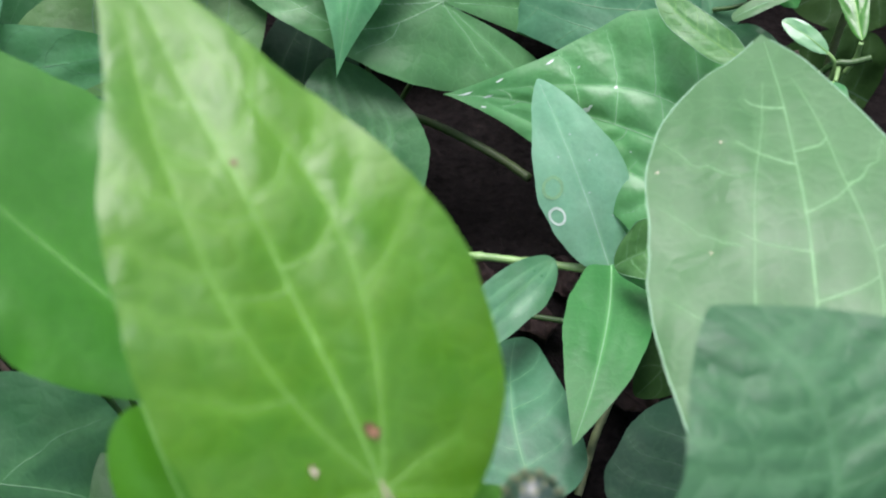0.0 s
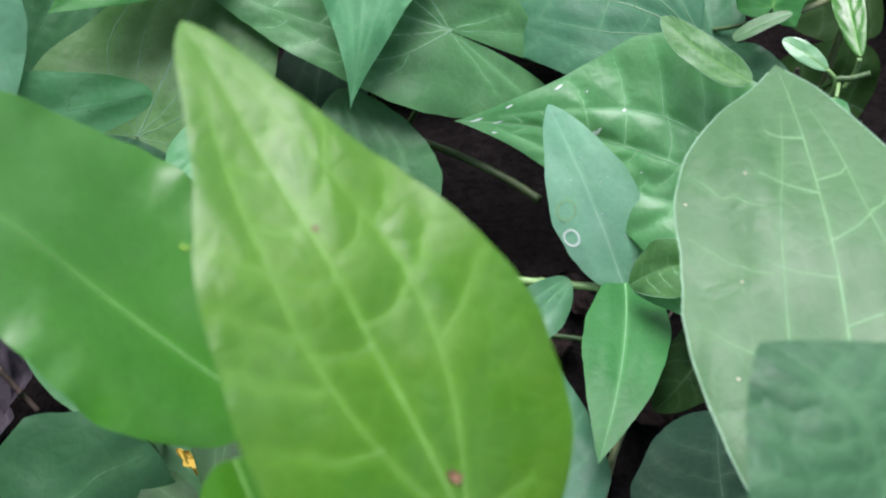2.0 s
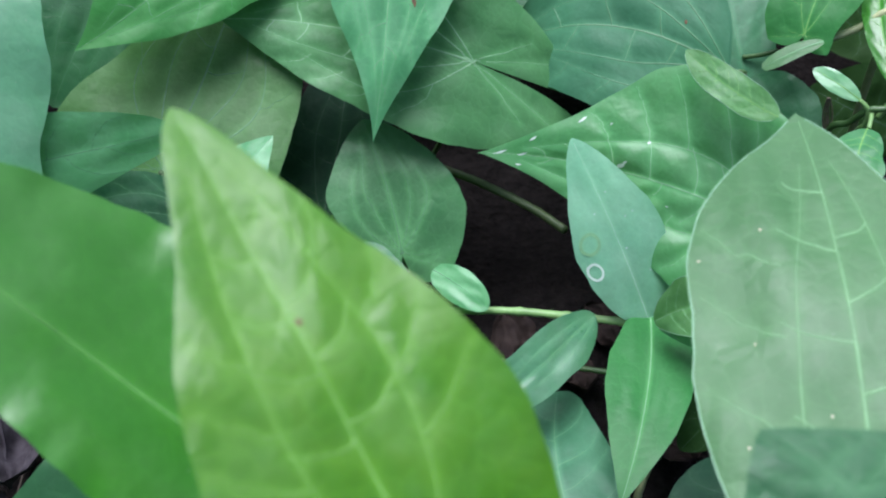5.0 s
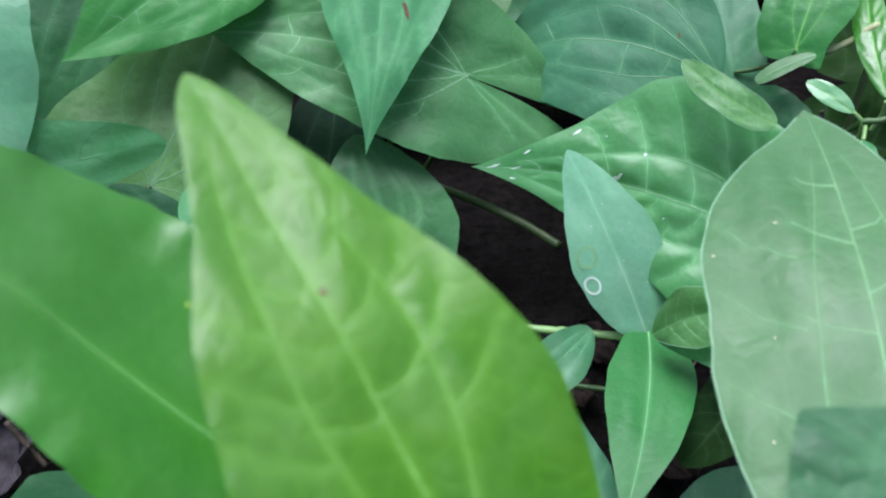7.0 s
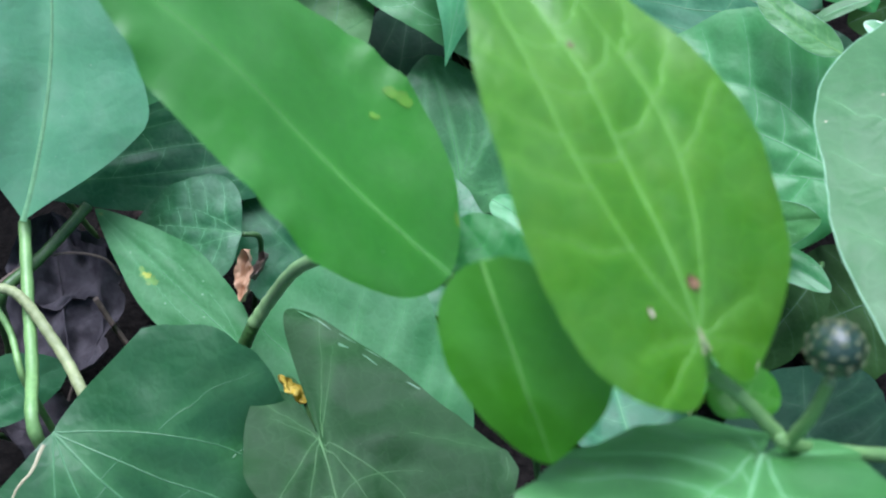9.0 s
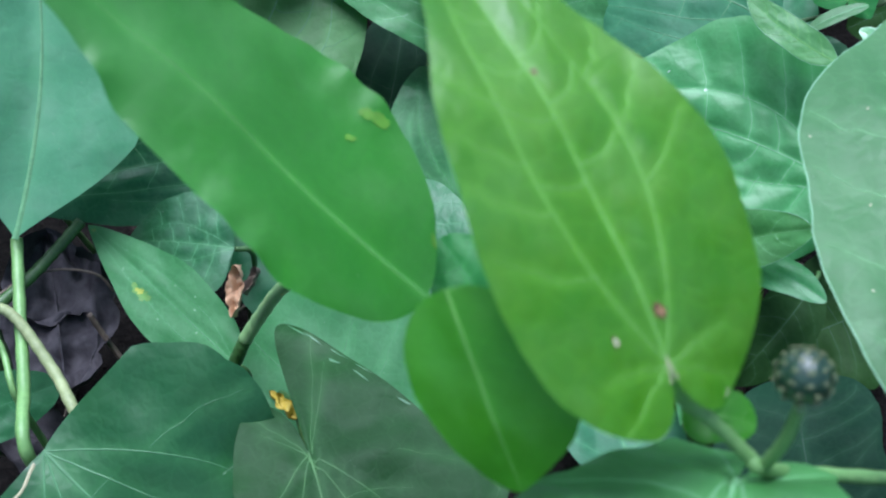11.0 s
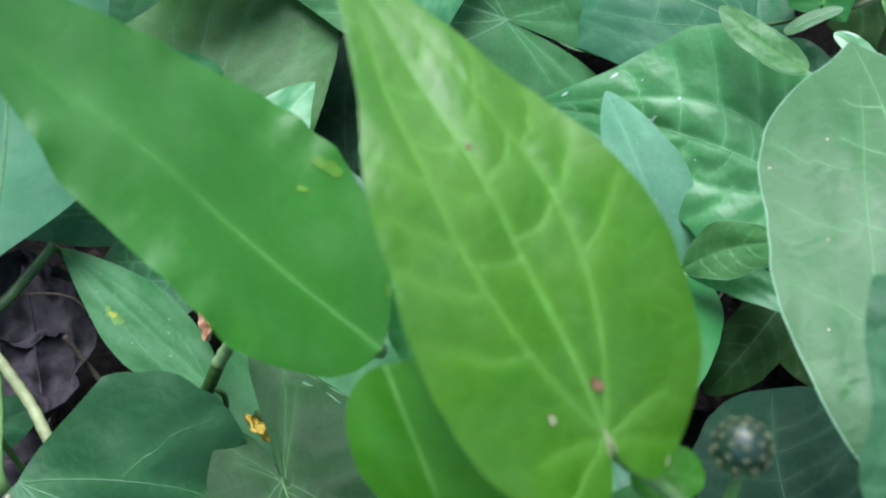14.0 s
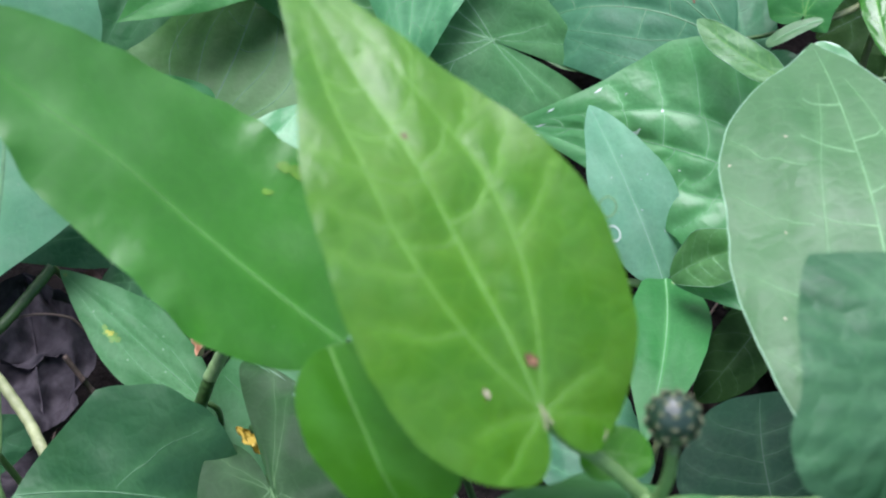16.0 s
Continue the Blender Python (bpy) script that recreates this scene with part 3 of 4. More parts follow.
BH = leaf(pair, (-0.0147, 0.0812, 0.2019), (-0.0297, 0.1003, 0.2100), (-0.128, -0.471, 0.873), 0.0184, LEAFY, vein=VEIN_DARK, a=0.42, b=0.50, lobe=0.000, droop=0.050, fold=0.08, bend=0.000, quilt=0.004, ribs=6, rows=30, cols=20, fine=0.5)
petiole(pair, BH[1], (0.035, -0.005), 0.0012, STALK_DARK)
stalk(pair, [(-0.0322, 0.0787, 0.2151), (-0.0450, 0.0906, 0.2010), (-0.0600, 0.1137, 0.1760), (-0.0761, 0.1329, 0.1429), (-0.0882, 0.1420, 0.1125), (-0.0956, 0.1407, 0.0979)], 0.0017, 0.0025, STALK_LIGHT, "stem", "pale green stem", 0)
stalk(pair, [(-0.0950, 0.1408, 0.0990), (-0.0982, 0.1387, 0.0914), (-0.1028, 0.1371, 0.0775), (-0.1038, 0.1401, 0.0511), (-0.1054, 0.1449, 0.0205), (-0.1068, 0.1491, -0.0040)], 0.0024, 0.0027, STALK_DARK, "stem", "dark green foot of the stem", 0)

# ---- large pale leaf on the other side ----
broad = thing("flowering_plant", (0.120, 0.060, 0.0), "broad pale green leaf on an upright plant", "plant", "")
RL = leaf(broad, (0.0872, 0.0470, 0.2086), (0.0944, 0.1822, 0.2172), (-0.246, -0.049, 0.968), 0.0606, PALE, vein=VEIN_SOFT, a=0.51, b=0.95, lobe=0.000, droop=0.050, fold=-0.04, bend=0.028, shape=(-0.02, 0.17, 0.72, 0, 0.01, -0.03), quilt=0.004, ribs=6, arcs=1, rows=80, cols=50, margin=True, fine=0.65, rungs=1.6, label='broad pale green leaf with a fine light margin')
petiole(broad, RL[1], (0.020, -0.010), 0.0018, STALK)
corner = thing("flowering_plant", (0.130, 0.020, 0.0), "blue-green leaf of an upright plant, puckered between its veins", "plant", "")
CL = leaf(corner, (0.0708, 0.0342, 0.2414), (0.0564, 0.0725, 0.2559), (0.062, -0.333, 0.941), 0.0551, CRINKLED, vein=VEIN_DARK, a=0.41, b=0.83, lobe=0.000, droop=0.121, fold=0.08, bend=0.200, shape=(0.05, -0.04, -0.07, 0, 0.04, 0.14), quilt=0.02, ribs=9, rows=56, cols=34, fine=0.6)
petiole(corner, CL[1], (0.040, -0.015), 0.0016, STALK)

# ---- heart-leaved vine, near side ----
near_vine = thing("heart_leaved_vine", (-0.100, 0.090, 0.0), "heart-leaved vine with smooth dark green leaves on long stalks", "vine", "heart-leaved vines")
HL = leaf(near_vine, (-0.1532, 0.0957, 0.0976), (-0.0700, 0.0647, 0.0250), (0.344, -0.653, 0.674), 0.1234, HEART, vein=VEIN_MID, a=0.43, b=0.57, lobe=0.013, droop=0.112, fold=0.08, bend=0.027, shape=(0.12, -0.11, -0, 0, 0, 0), heel=0.087, quilt=0.004, ribs=5, arcs=2, rows=56, cols=40, fine=0.50, label='smooth dark green heart-shaped leaf with a mined trail')
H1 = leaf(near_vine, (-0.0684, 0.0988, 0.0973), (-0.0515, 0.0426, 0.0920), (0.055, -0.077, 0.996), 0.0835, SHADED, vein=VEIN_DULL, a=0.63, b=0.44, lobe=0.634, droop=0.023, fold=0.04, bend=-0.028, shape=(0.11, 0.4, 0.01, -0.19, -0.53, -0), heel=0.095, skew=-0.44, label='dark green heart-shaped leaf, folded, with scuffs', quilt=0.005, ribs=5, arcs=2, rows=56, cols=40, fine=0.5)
leaf(near_vine, (-0.1798, 0.1696, 0.1125), (-0.1782, 0.2667, 0.2068), (0.414, -0.637, 0.650), 0.1385, SHEENY, vein=VEIN_PALE, a=1.09, b=0.35, lobe=0.000, droop=0.014, fold=0.08, bend=0.059, shape=(0, 0, 0, 0.2, -0.48, -0.44), quilt=0.002, ribs=5, rows=44, cols=28, fine=0.8, side=False)
stalk(near_vine, [(-0.1829, 0.1749, 0.1058), (-0.1757, 0.1470, 0.0981), (-0.1672, 0.1208, 0.0964), (-0.1597, 0.0973, 0.0971), (-0.1587, 0.0963, 0.0658), (-0.1571, 0.0947, 0.0274), (-0.1557, 0.0933, -0.0040)], 0.0021, 0.0022, STALK, "stalk", "", 0)
stalk(near_vine, [(-0.1870, 0.1422, 0.1103), (-0.1790, 0.1439, 0.1070), (-0.1734, 0.1415, 0.1038), (-0.1663, 0.1347, 0.0988), (-0.1571, 0.1244, 0.0937), (-0.1480, 0.1120, 0.0907), (-0.1430, 0.1095, 0.0610), (-0.1350, 0.1055, 0.0251), (-0.1280, 0.1020, -0.0040)], 0.0018, 0.0022, STALK_PALE, "stalk", "", 0)
stalk(near_vine, [(-0.1669, 0.1928, 0.0955), (-0.1731, 0.1808, 0.0935), (-0.1803, 0.1667, 0.0925), (-0.1889, 0.1511, 0.0909), (-0.1939, 0.1501, 0.0611), (-0.2019, 0.1485, 0.0252), (-0.2089, 0.1471, -0.0040)], 0.0022, 0.0024, STALK_DARK, "stalk", "", 0)
stalk(near_vine, [(-0.1849, 0.1419, 0.0999), (-0.1788, 0.1339, 0.0944), (-0.1723, 0.1203, 0.0888), (-0.1713, 0.1188, 0.0596), (-0.1697, 0.1164, 0.0245), (-0.1683, 0.1143, -0.0040)], 0.0011, 0.0014, STALK, "stalk", "", 0)
stalk(near_vine, [(-0.0714, 0.1027, 0.0860), (-0.0729, 0.1122, 0.0817), (-0.0785, 0.1288, 0.0705), (-0.0871, 0.1430, 0.0566), (-0.0881, 0.1445, 0.0354), (-0.0897, 0.1469, 0.0132), (-0.0911, 0.1490, -0.0040)], 0.0012, 0.0016, STALK_DARK, "stalk", "", 0)

# ---- low plants between ----
lowA = thing("low_plant", (-0.070, 0.150, 0.0), "low plant with a yellow-spotted dull green leaf", "plant", "")
ZL = leaf(lowA, (-0.1018, 0.1419, 0.0799), (-0.1651, 0.1938, 0.0924), (-0.137, -0.387, 0.912), 0.0288, SPOTTED, vein=VEIN_MID, a=0.43, b=0.85, lobe=0.000, droop=0.024, fold=0.08, bend=0.003, shape=(-0.02, 0.07, -0.12, -0.06, 0.06, -0.03), label='dull green leaf with a yellow blotch', quilt=0.002, ribs=6, rows=40, cols=24, fine=0.5, arcs=1, side=False)
DL = leaf(lowA, (-0.0943, 0.2368, 0.0899), (-0.2001, 0.2115, 0.0814), (0.055, -0.516, 0.855), 0.0533, DARK, vein=VEIN, a=0.41, b=0.72, lobe=0.000, droop=0.044, fold=0.08, bend=0.053, shape=(0, 0.02, -0.05, 0, 0, 0), quilt=0.006, ribs=6, arcs=2, rows=50, cols=34, fine=0.5)
GL = leaf(lowA, (-0.1081, 0.1884, 0.0884), (-0.1547, 0.1977, 0.0782), (-0.275, -0.459, 0.845), 0.0439, MIDDARK, vein=VEIN, a=0.35, b=0.81, lobe=0.000, droop=0.046, fold=0.08, bend=0.014, quilt=0.008, ribs=6, arcs=1, rows=44, cols=30, fine=0.5, label='dark green leaf with a bleached dusty end')
GP = leaf(lowA, (-0.0684, 0.1801, 0.0510), (-0.1136, 0.2174, 0.0741), (0.061, -0.471, 0.880), 0.0472, DARK, vein=VEIN_DARK, a=0.41, b=0.54, lobe=0.000, droop=0.050, fold=0.08, bend=0.012, quilt=0.004, ribs=6, rows=36, cols=24, fine=0.5)
LB = leaf(lowA, (-0.0186, 0.1178, 0.0408), (-0.1037, 0.1683, 0.0571), (-0.074, -0.417, 0.906), 0.0956, SPOTTED, vein=VEIN_MID, a=0.51, b=0.35, lobe=0.000, droop=0.050, fold=0.08, bend=-0.040, shape=(0, 0, 0, -0.05, 0.08, -0.05), quilt=0.004, ribs=6, arcs=1, rows=44, cols=28, fine=0.5)
LW = leaf(lowA, (-0.2034, 0.1170, 0.0676), (-0.1712, 0.1429, 0.0587), (0.456, -0.276, 0.846), 0.0249, DARK, vein=VEIN_MID, a=0.42, b=0.61, lobe=0.000, droop=0.050, fold=0.08, bend=-0.000, quilt=0.006, ribs=6, rows=36, cols=24, fine=0.5)
petiole(lowA, ZL[1], (0.0, 0.015), 0.0013, STALK_DARK)
petiole(lowA, DL[1], (0.0, 0.015), 0.0013, STALK_DARK)
petiole(lowA, GL[1], (0.0, 0.015), 0.0013, STALK_DARK)
petiole(lowA, GP[1], (0.0, 0.015), 0.0013, STALK_DARK)
petiole(lowA, LB[1], (0.0, 0.015), 0.0013, STALK_DARK)
petiole(lowA, LW[1], (0.0, 0.015), 0.0013, STALK_DARK)
stalk(lowA, [(-0.1937, 0.1537, 0.0912), (-0.1880, 0.1623, 0.0910), (-0.1819, 0.1697, 0.0901), (-0.1717, 0.1761, 0.0868), (-0.1608, 0.1785, 0.0810), (-0.1559, 0.1769, 0.0727)], 0.0006, 0.0005, TWIG, "tendril", "", 0)
lowB = thing("low_plant", (0.070, 0.200, 0.0), "trailing plant with opposite smooth leaves on a jointed stem", "plant", "")
RG = leaf(lowB, (0.0833, 0.2121, 0.0619), (0.0490, 0.2625, 0.1180), (0.075, -0.719, 0.691), 0.0360, RINGED, vein=RING, a=0.50, b=0.76, lobe=0.000, droop=0.051, fold=0.08, bend=0.009, shape=(-0.03, 0.03, -0.11, -0.02, 0.05, -0.01), label='pale green oval leaf with two bleached rings', quilt=0.001, ribs=8, rows=48, cols=26, side=False, fine=0.4)
leaf(lowB, (0.0841, 0.2133, 0.0629), (0.0632, 0.1295, 0.0690), (-0.050, 0.086, 0.995), 0.0346, LEAFY, vein=VEIN_PALE, a=0.46, b=0.98, lobe=0.000, droop=0.053, fold=0.08, bend=-0.039, shape=(0.01, 0.02, -0, -0.14, 0.04, -0.01), quilt=0.001, ribs=8, rows=44, cols=24, side=False, fine=0.8)
leaf(lowB, (0.0608, 0.2140, 0.0635), (0.0129, 0.1651, 0.0666), (0.358, -0.293, 0.887), 0.0238, DEWY, vein=VEIN, a=0.60, b=0.64, lobe=0.000, droop=0.051, fold=0.08, bend=-0.012, shape=(0.08, -0.08, -0, -0.06, -0.03, 0.06), quilt=0.002, ribs=8, rows=36, cols=20, side=False, arcs=1, fine=0.6)
leaf(lowB, (-0.0073, 0.2402, 0.0568), (0.0168, 0.2207, 0.0559), (-0.236, -0.335, 0.912), 0.0156, LIGHT, vein=VEIN_MID, a=0.47, b=0.51, lobe=0.000, droop=0.050, fold=0.08, bend=-0.025, shape=(-0.02, 0.02, 0, -0.01, 0, -0.04), quilt=0.0, ribs=6, rows=24, cols=16, side=False, fine=0.6)
leaf(lowB, (0.0814, 0.2004, 0.0796), (0.1089, 0.1863, 0.1176), (-0.797, -0.441, 0.412), 0.0206, HERBGREEN, vein=VEIN_PALE, a=0.56, b=0.56, lobe=0.000, droop=0.040, fold=0.25, bend=-0.051, shape=(-0.05, 0.12, -0.08, -0.18, 0.08, -0.02), quilt=0.006, ribs=6, rows=34, cols=22, fine=0.6, wave=0.06, margin=True)
leaf(lowB, (0.0832, 0.2006, 0.0785), (0.1183, 0.1710, 0.0937), (-0.527, -0.201, 0.826), 0.0152, MIDGREEN, vein=VEIN_MID, a=0.53, b=0.58, lobe=0.000, droop=0.055, fold=0.08, bend=-0.071, shape=(-0, -0.05, 0.09, -0.06, 0, -0.04), quilt=0.003, ribs=7, rows=30, cols=18, fine=0.6)
stalk(lowB, [(0.0885, 0.2084, 0.0631), (0.0730, 0.2127, 0.0593), (0.0499, 0.2181, 0.0548), (0.0308, 0.2223, 0.0513), (0.0111, 0.2249, 0.0479), (-0.0077, 0.2257, 0.0445), (-0.0346, 0.2254, 0.0390), (-0.0396, 0.2254, 0.0223), (-0.0476, 0.2254, 0.0071), (-0.0546, 0.2254, -0.0040)], 0.0018, 0.0016, STALK, "stem", "jointed green stem", 0.25)
stalk(lowB, [(0.0885, 0.2084, 0.0631), (0.0935, 0.1993, 0.0465), (0.0910, 0.1803, 0.0257), (0.0819, 0.1591, 0.0155), (0.0804, 0.1541, 0.0046), (0.0780, 0.1461, -0.0012), (0.0759, 0.1391, -0.0040)], 0.0016, 0.0018, STALK_PALE, "stem", "", 0)
stalk(lowB, [(0.0523, 0.2638, 0.0545), (0.0380, 0.2786, 0.0516), (0.0201, 0.2894, 0.0526), (0.0043, 0.2978, 0.0527), (-0.0173, 0.3053, 0.0531), (-0.0223, 0.3078, 0.0328), (-0.0303, 0.3118, 0.0120), (-0.0373, 0.3153, -0.0040)], 0.0020, 0.0018, STALK_OLIVE, "runner", "", 0)
stalk(lowB, [(0.0746, 0.2045, 0.0287), (0.0566, 0.2101, 0.0236), (0.0315, 0.2151, 0.0188), (0.0029, 0.2197, 0.0155), (-0.0021, 0.2197, 0.0046), (-0.0101, 0.2197, -0.0012), (-0.0171, 0.2197, -0.0040)], 0.0013, 0.0012, STALK_DARK, "runner", "", 0)
lowC = thing("low_plant", (0.030, 0.160, 0.0), "low plant with bluish puckered leaves", "plant", "")
PA = leaf(lowC, (-0.0495, 0.2364, 0.0626), (0.0155, 0.1776, 0.0578), (-0.204, -0.303, 0.931), 0.0538, PUCKERED, vein=VEIN, a=0.31, b=0.71, lobe=0.000, droop=0.061, fold=0.08, bend=0.104, shape=(0.05, -0.06, 0, 0, 0, 0), quilt=0.010, ribs=8, rows=50, cols=34, fine=0.6)
PB = leaf(lowC, (-0.0397, 0.2296, 0.0670), (-0.0972, 0.2483, 0.0690), (-0.125, -0.475, 0.871), 0.0370, PUCKERED, vein=VEIN_MID, a=0.49, b=0.35, lobe=0.000, droop=0.057, fold=0.08, bend=0.000, shape=(0, 0, 0, -0.06, 0.05, 0.1), quilt=0.022, ribs=10, rows=50, cols=34, fine=0.5)
BB = leaf(lowC, (0.0537, 0.1183, 0.0412), (0.0465, 0.1914, 0.0369), (-0.119, 0.047, 0.992), 0.0480, BLUISH, vein=VEIN, a=0.38, b=0.53, lobe=0.000, droop=0.043, fold=0.08, bend=-0.073, shape=(0, 0.01, 0.11, 0.11, -0.05, -0.12), quilt=0.006, ribs=6, rows=40, cols=24, fine=0.6)
SM = leaf(lowC, (-0.0985, 0.2313, 0.1061), (-0.0712, 0.2647, 0.1166), (0.097, -0.371, 0.924), 0.0244, LIGHT, vein=VEIN_PALE, a=0.45, b=0.87, lobe=0.000, droop=0.039, fold=0.15, bend=0.018, shape=(-0.04, -0.04, -0.04, -0.18, 0.3, -0.14), quilt=0.002, ribs=7, rows=30, cols=20, side=False, fine=0.7)
petiole(lowC, PA[1], (0.0, 0.010), 0.0014, STALK_DARK)
petiole(lowC, PB[1], (0.0, 0.010), 0.0014, STALK_DARK)
petiole(lowC, BB[1], (0.0, 0.010), 0.0014, STALK_DARK)
petiole(lowC, SM[1], (0.0, 0.010), 0.0014, STALK_DARK)
lowD = thing("low_plant", (0.100, 0.130, 0.0), "low plant with round blue-green leaves in shade", "plant", "")
SR = leaf(lowD, (0.1077, 0.0824, 0.0741), (0.1085, 0.1479, 0.0772), (-0.342, -0.040, 0.939), 0.0580, SHADED_SLATE, vein=VEIN_DIM, a=0.41, b=0.36, lobe=0.000, droop=0.054, fold=0.08, bend=-0.051, shape=(0, 0.09, -0.08, -0, -0.12, 0.03), quilt=0.003, ribs=7, rows=40, cols=26, fine=0.5)
DR = leaf(lowD, (0.1254, 0.1937, 0.0761), (0.0921, 0.1602, 0.0484), (-0.110, -0.567, 0.817), 0.0271, SHADED_OLIVE, vein=VEIN_DIM, a=0.43, b=0.64, lobe=0.000, droop=0.046, fold=0.08, bend=-0.016, shape=(-0.07, 0.01, 0.07, -0, -0.02, -0.02), quilt=0.003, ribs=6, rows=36, cols=24, fine=0.6)
leaf(lowD, (0.1720, 0.2075, 0.0445), (0.1300, 0.1934, 0.0313), (-0.325, -0.458, 0.827), 0.0621, SHADED_OLIVE, vein=VEIN_DIM, a=0.4, b=0.5, droop=0.04, fold=0.1, quilt=0.003, ribs=6, rows=36, cols=24, fine=0.6)
petiole(lowD, SR[1], (0.0, 0.010), 0.0013, STALK_DARK)
petiole(lowD, DR[1], (0.0, 0.010), 0.0013, STALK_DARK)

# ---- heart-leaved vine at the back ----
far_vine = thing("heart_leaved_vine", (0.000, 0.380, 0.0), "heart-leaved vine with hanging green leaves, some dusty", "vine", "heart-leaved vines")
HA = leaf(far_vine, (-0.0252, 0.3614, 0.1684), (-0.0321, 0.2713, 0.1045), (0.276, -0.569, 0.774), 0.0644, LIGHT, vein=VEIN_PALE, a=0.38, b=1.37, lobe=0.044, droop=0.056, fold=0.08, bend=-0.013, shape=(-0.05, 0.04, -0, 0.06, 0.04, -0.09), heel=0.027, quilt=0.003, ribs=6, arcs=2, rows=48, cols=30, fine=0.5, rungs=1.2, label='hanging green leaf drawn to a point, with a slit')
FA = leaf(far_vine, (-0.0878, 0.3584, 0.1613), (-0.1505, 0.2880, 0.1408), (0.328, -0.523, 0.787), 0.0647, LEAFY, vein=VEIN, a=0.43, b=1.19, lobe=0.076, droop=0.040, fold=0.08, bend=-0.054, shape=(-0.04, -0.09, 0, 0, 0.13, 0.07), heel=0.021, quilt=0.008, ribs=6, arcs=2, rows=50, cols=34, fine=0.6, rungs=1.4)
MO = leaf(far_vine, (0.0105, 0.3135, 0.1107), (-0.1009, 0.3234, 0.1270), (0.070, -0.563, 0.824), 0.0793, MOSSY, vein=VEIN_PALE, a=0.55, b=1.14, lobe=0.436, droop=0.034, fold=0.08, bend=0.036, shape=(0.04, -0.11, -0.09, 0.01, 0, 0.07), heel=0.014, quilt=0.010, ribs=6, arcs=2, rows=66, cols=48, fine=0.75, rungs=1.5)
EL = leaf(far_vine, (0.1176, 0.2984, 0.1190), (0.0154, 0.3397, 0.0864), (-0.439, -0.493, 0.751), 0.0795, BLUISH, vein=VEIN_MID, a=0.35, b=0.93, lobe=0.000, droop=0.099, fold=0.08, bend=0.140, shape=(-0, -0, -0.01, -0.01, 0.02, 0.03), label='large bluish green leaf with a small brown spot', quilt=0.006, ribs=5, arcs=2, rows=50, cols=36, fine=0.8, rungs=1.3)
OV = leaf(far_vine, (-0.0212, 0.2486, 0.0565), (-0.0404, 0.3036, 0.0853), (-0.004, -0.465, 0.885), 0.0571, MOSSY, vein=VEIN_MID, a=0.42, b=0.75, lobe=0.237, droop=0.048, fold=0.08, bend=0.032, shape=(-0.52, 0.06, -0.04, 0.12, 0.06, -0.02), heel=0.081, quilt=0.003, ribs=6, arcs=2, rows=44, cols=30, side=False, fine=0.45)
OL = leaf(far_vine, (-0.1234, 0.2659, 0.0928), (-0.0892, 0.3828, 0.1375), (0.114, -0.384, 0.916), 0.1064, OLIVE, vein=VEIN_MID, a=0.15, b=1.03, lobe=0.107, droop=0.033, fold=0.08, bend=0.034, shape=(-0.03, -0.21, -0, -0.08, 0.08, 0.01), heel=0.086, quilt=0.006, ribs=6, arcs=2, rows=44, cols=30, fine=0.55)
leaf(far_vine, (-0.0602, 0.2715, 0.0494), (-0.0501, 0.3577, 0.0814), (-0.023, -0.346, 0.938), 0.0548, SHADED_SLATE, vein=VEIN_DIM, a=0.36, b=0.69, lobe=0.044, droop=0.044, fold=0.08, bend=0.029, shape=(0.04, -0.04, -0.05, -0, -0, -0), heel=0.033, quilt=0.003, ribs=6, arcs=1, fine=0.5)
DT = leaf(far_vine, (-0.1377, 0.3724, 0.1495), (-0.1712, 0.2891, 0.1078), (0.300, -0.521, 0.800), 0.0613, DARK, vein=VEIN_DARK, a=0.40, b=0.61, lobe=0.000, droop=0.050, fold=0.08, bend=-0.001, quilt=0.004, ribs=6, arcs=1, fine=0.5)
leaf(far_vine, (0.0099, 0.3192, 0.1076), (0.0288, 0.3669, 0.1315), (-0.044, -0.434, 0.900), 0.0185, OLIVE, vein=VEIN_MID, a=0.52, b=0.35, lobe=0.000, droop=0.052, fold=0.08, bend=-0.013, shape=(-0.02, -0.02, -0, -0.03, -0.01, -0), quilt=0.003, ribs=5, fine=0.6)
leaf(far_vine, (0.1326, 0.3155, 0.0972), (0.1286, 0.3805, 0.1217), (-0.111, -0.356, 0.928), 0.0353, BLUISH, vein=VEIN_DARK, a=0.40, b=0.48, lobe=0.000, droop=0.044, fold=0.08, bend=-0.041, quilt=0.004, ribs=6, fine=0.6)
leaf(far_vine, (-0.0043, 0.4623, 0.0969), (-0.0232, 0.3713, 0.0402), (0.086, -0.600, 0.795), 0.1249, DARK, vein=VEIN_DARK, a=0.4, b=0.6, quilt=0.004, ribs=6, fine=0.6)
leaf(far_vine, (0.0600, 0.4400, 0.0700), (0.0738, 0.3523, 0.0608), (-0.059, -0.711, 0.700), 0.0774, OLIVE, vein=VEIN_DARK, a=0.42, b=0.4, droop=0.05, fold=0.08, quilt=0.006, ribs=6, rows=36, cols=24, fine=0.6)
petiole(far_vine, HA[1], (0.0, 0.020), 0.0015, STALK_DARK)
petiole(far_vine, FA[1], (0.0, 0.020), 0.0015, STALK_DARK)
petiole(far_vine, MO[1], (0.0, 0.020), 0.0015, STALK_DARK)
petiole(far_vine, EL[1], (0.0, 0.020), 0.0015, STALK_DARK)
petiole(far_vine, OV[1], (0.0, 0.020), 0.0015, STALK_DARK)
petiole(far_vine, OL[1], (0.0, 0.020), 0.0015, STALK_DARK)
petiole(far_vine, DT[1], (0.0, 0.020), 0.0015, STALK_DARK)

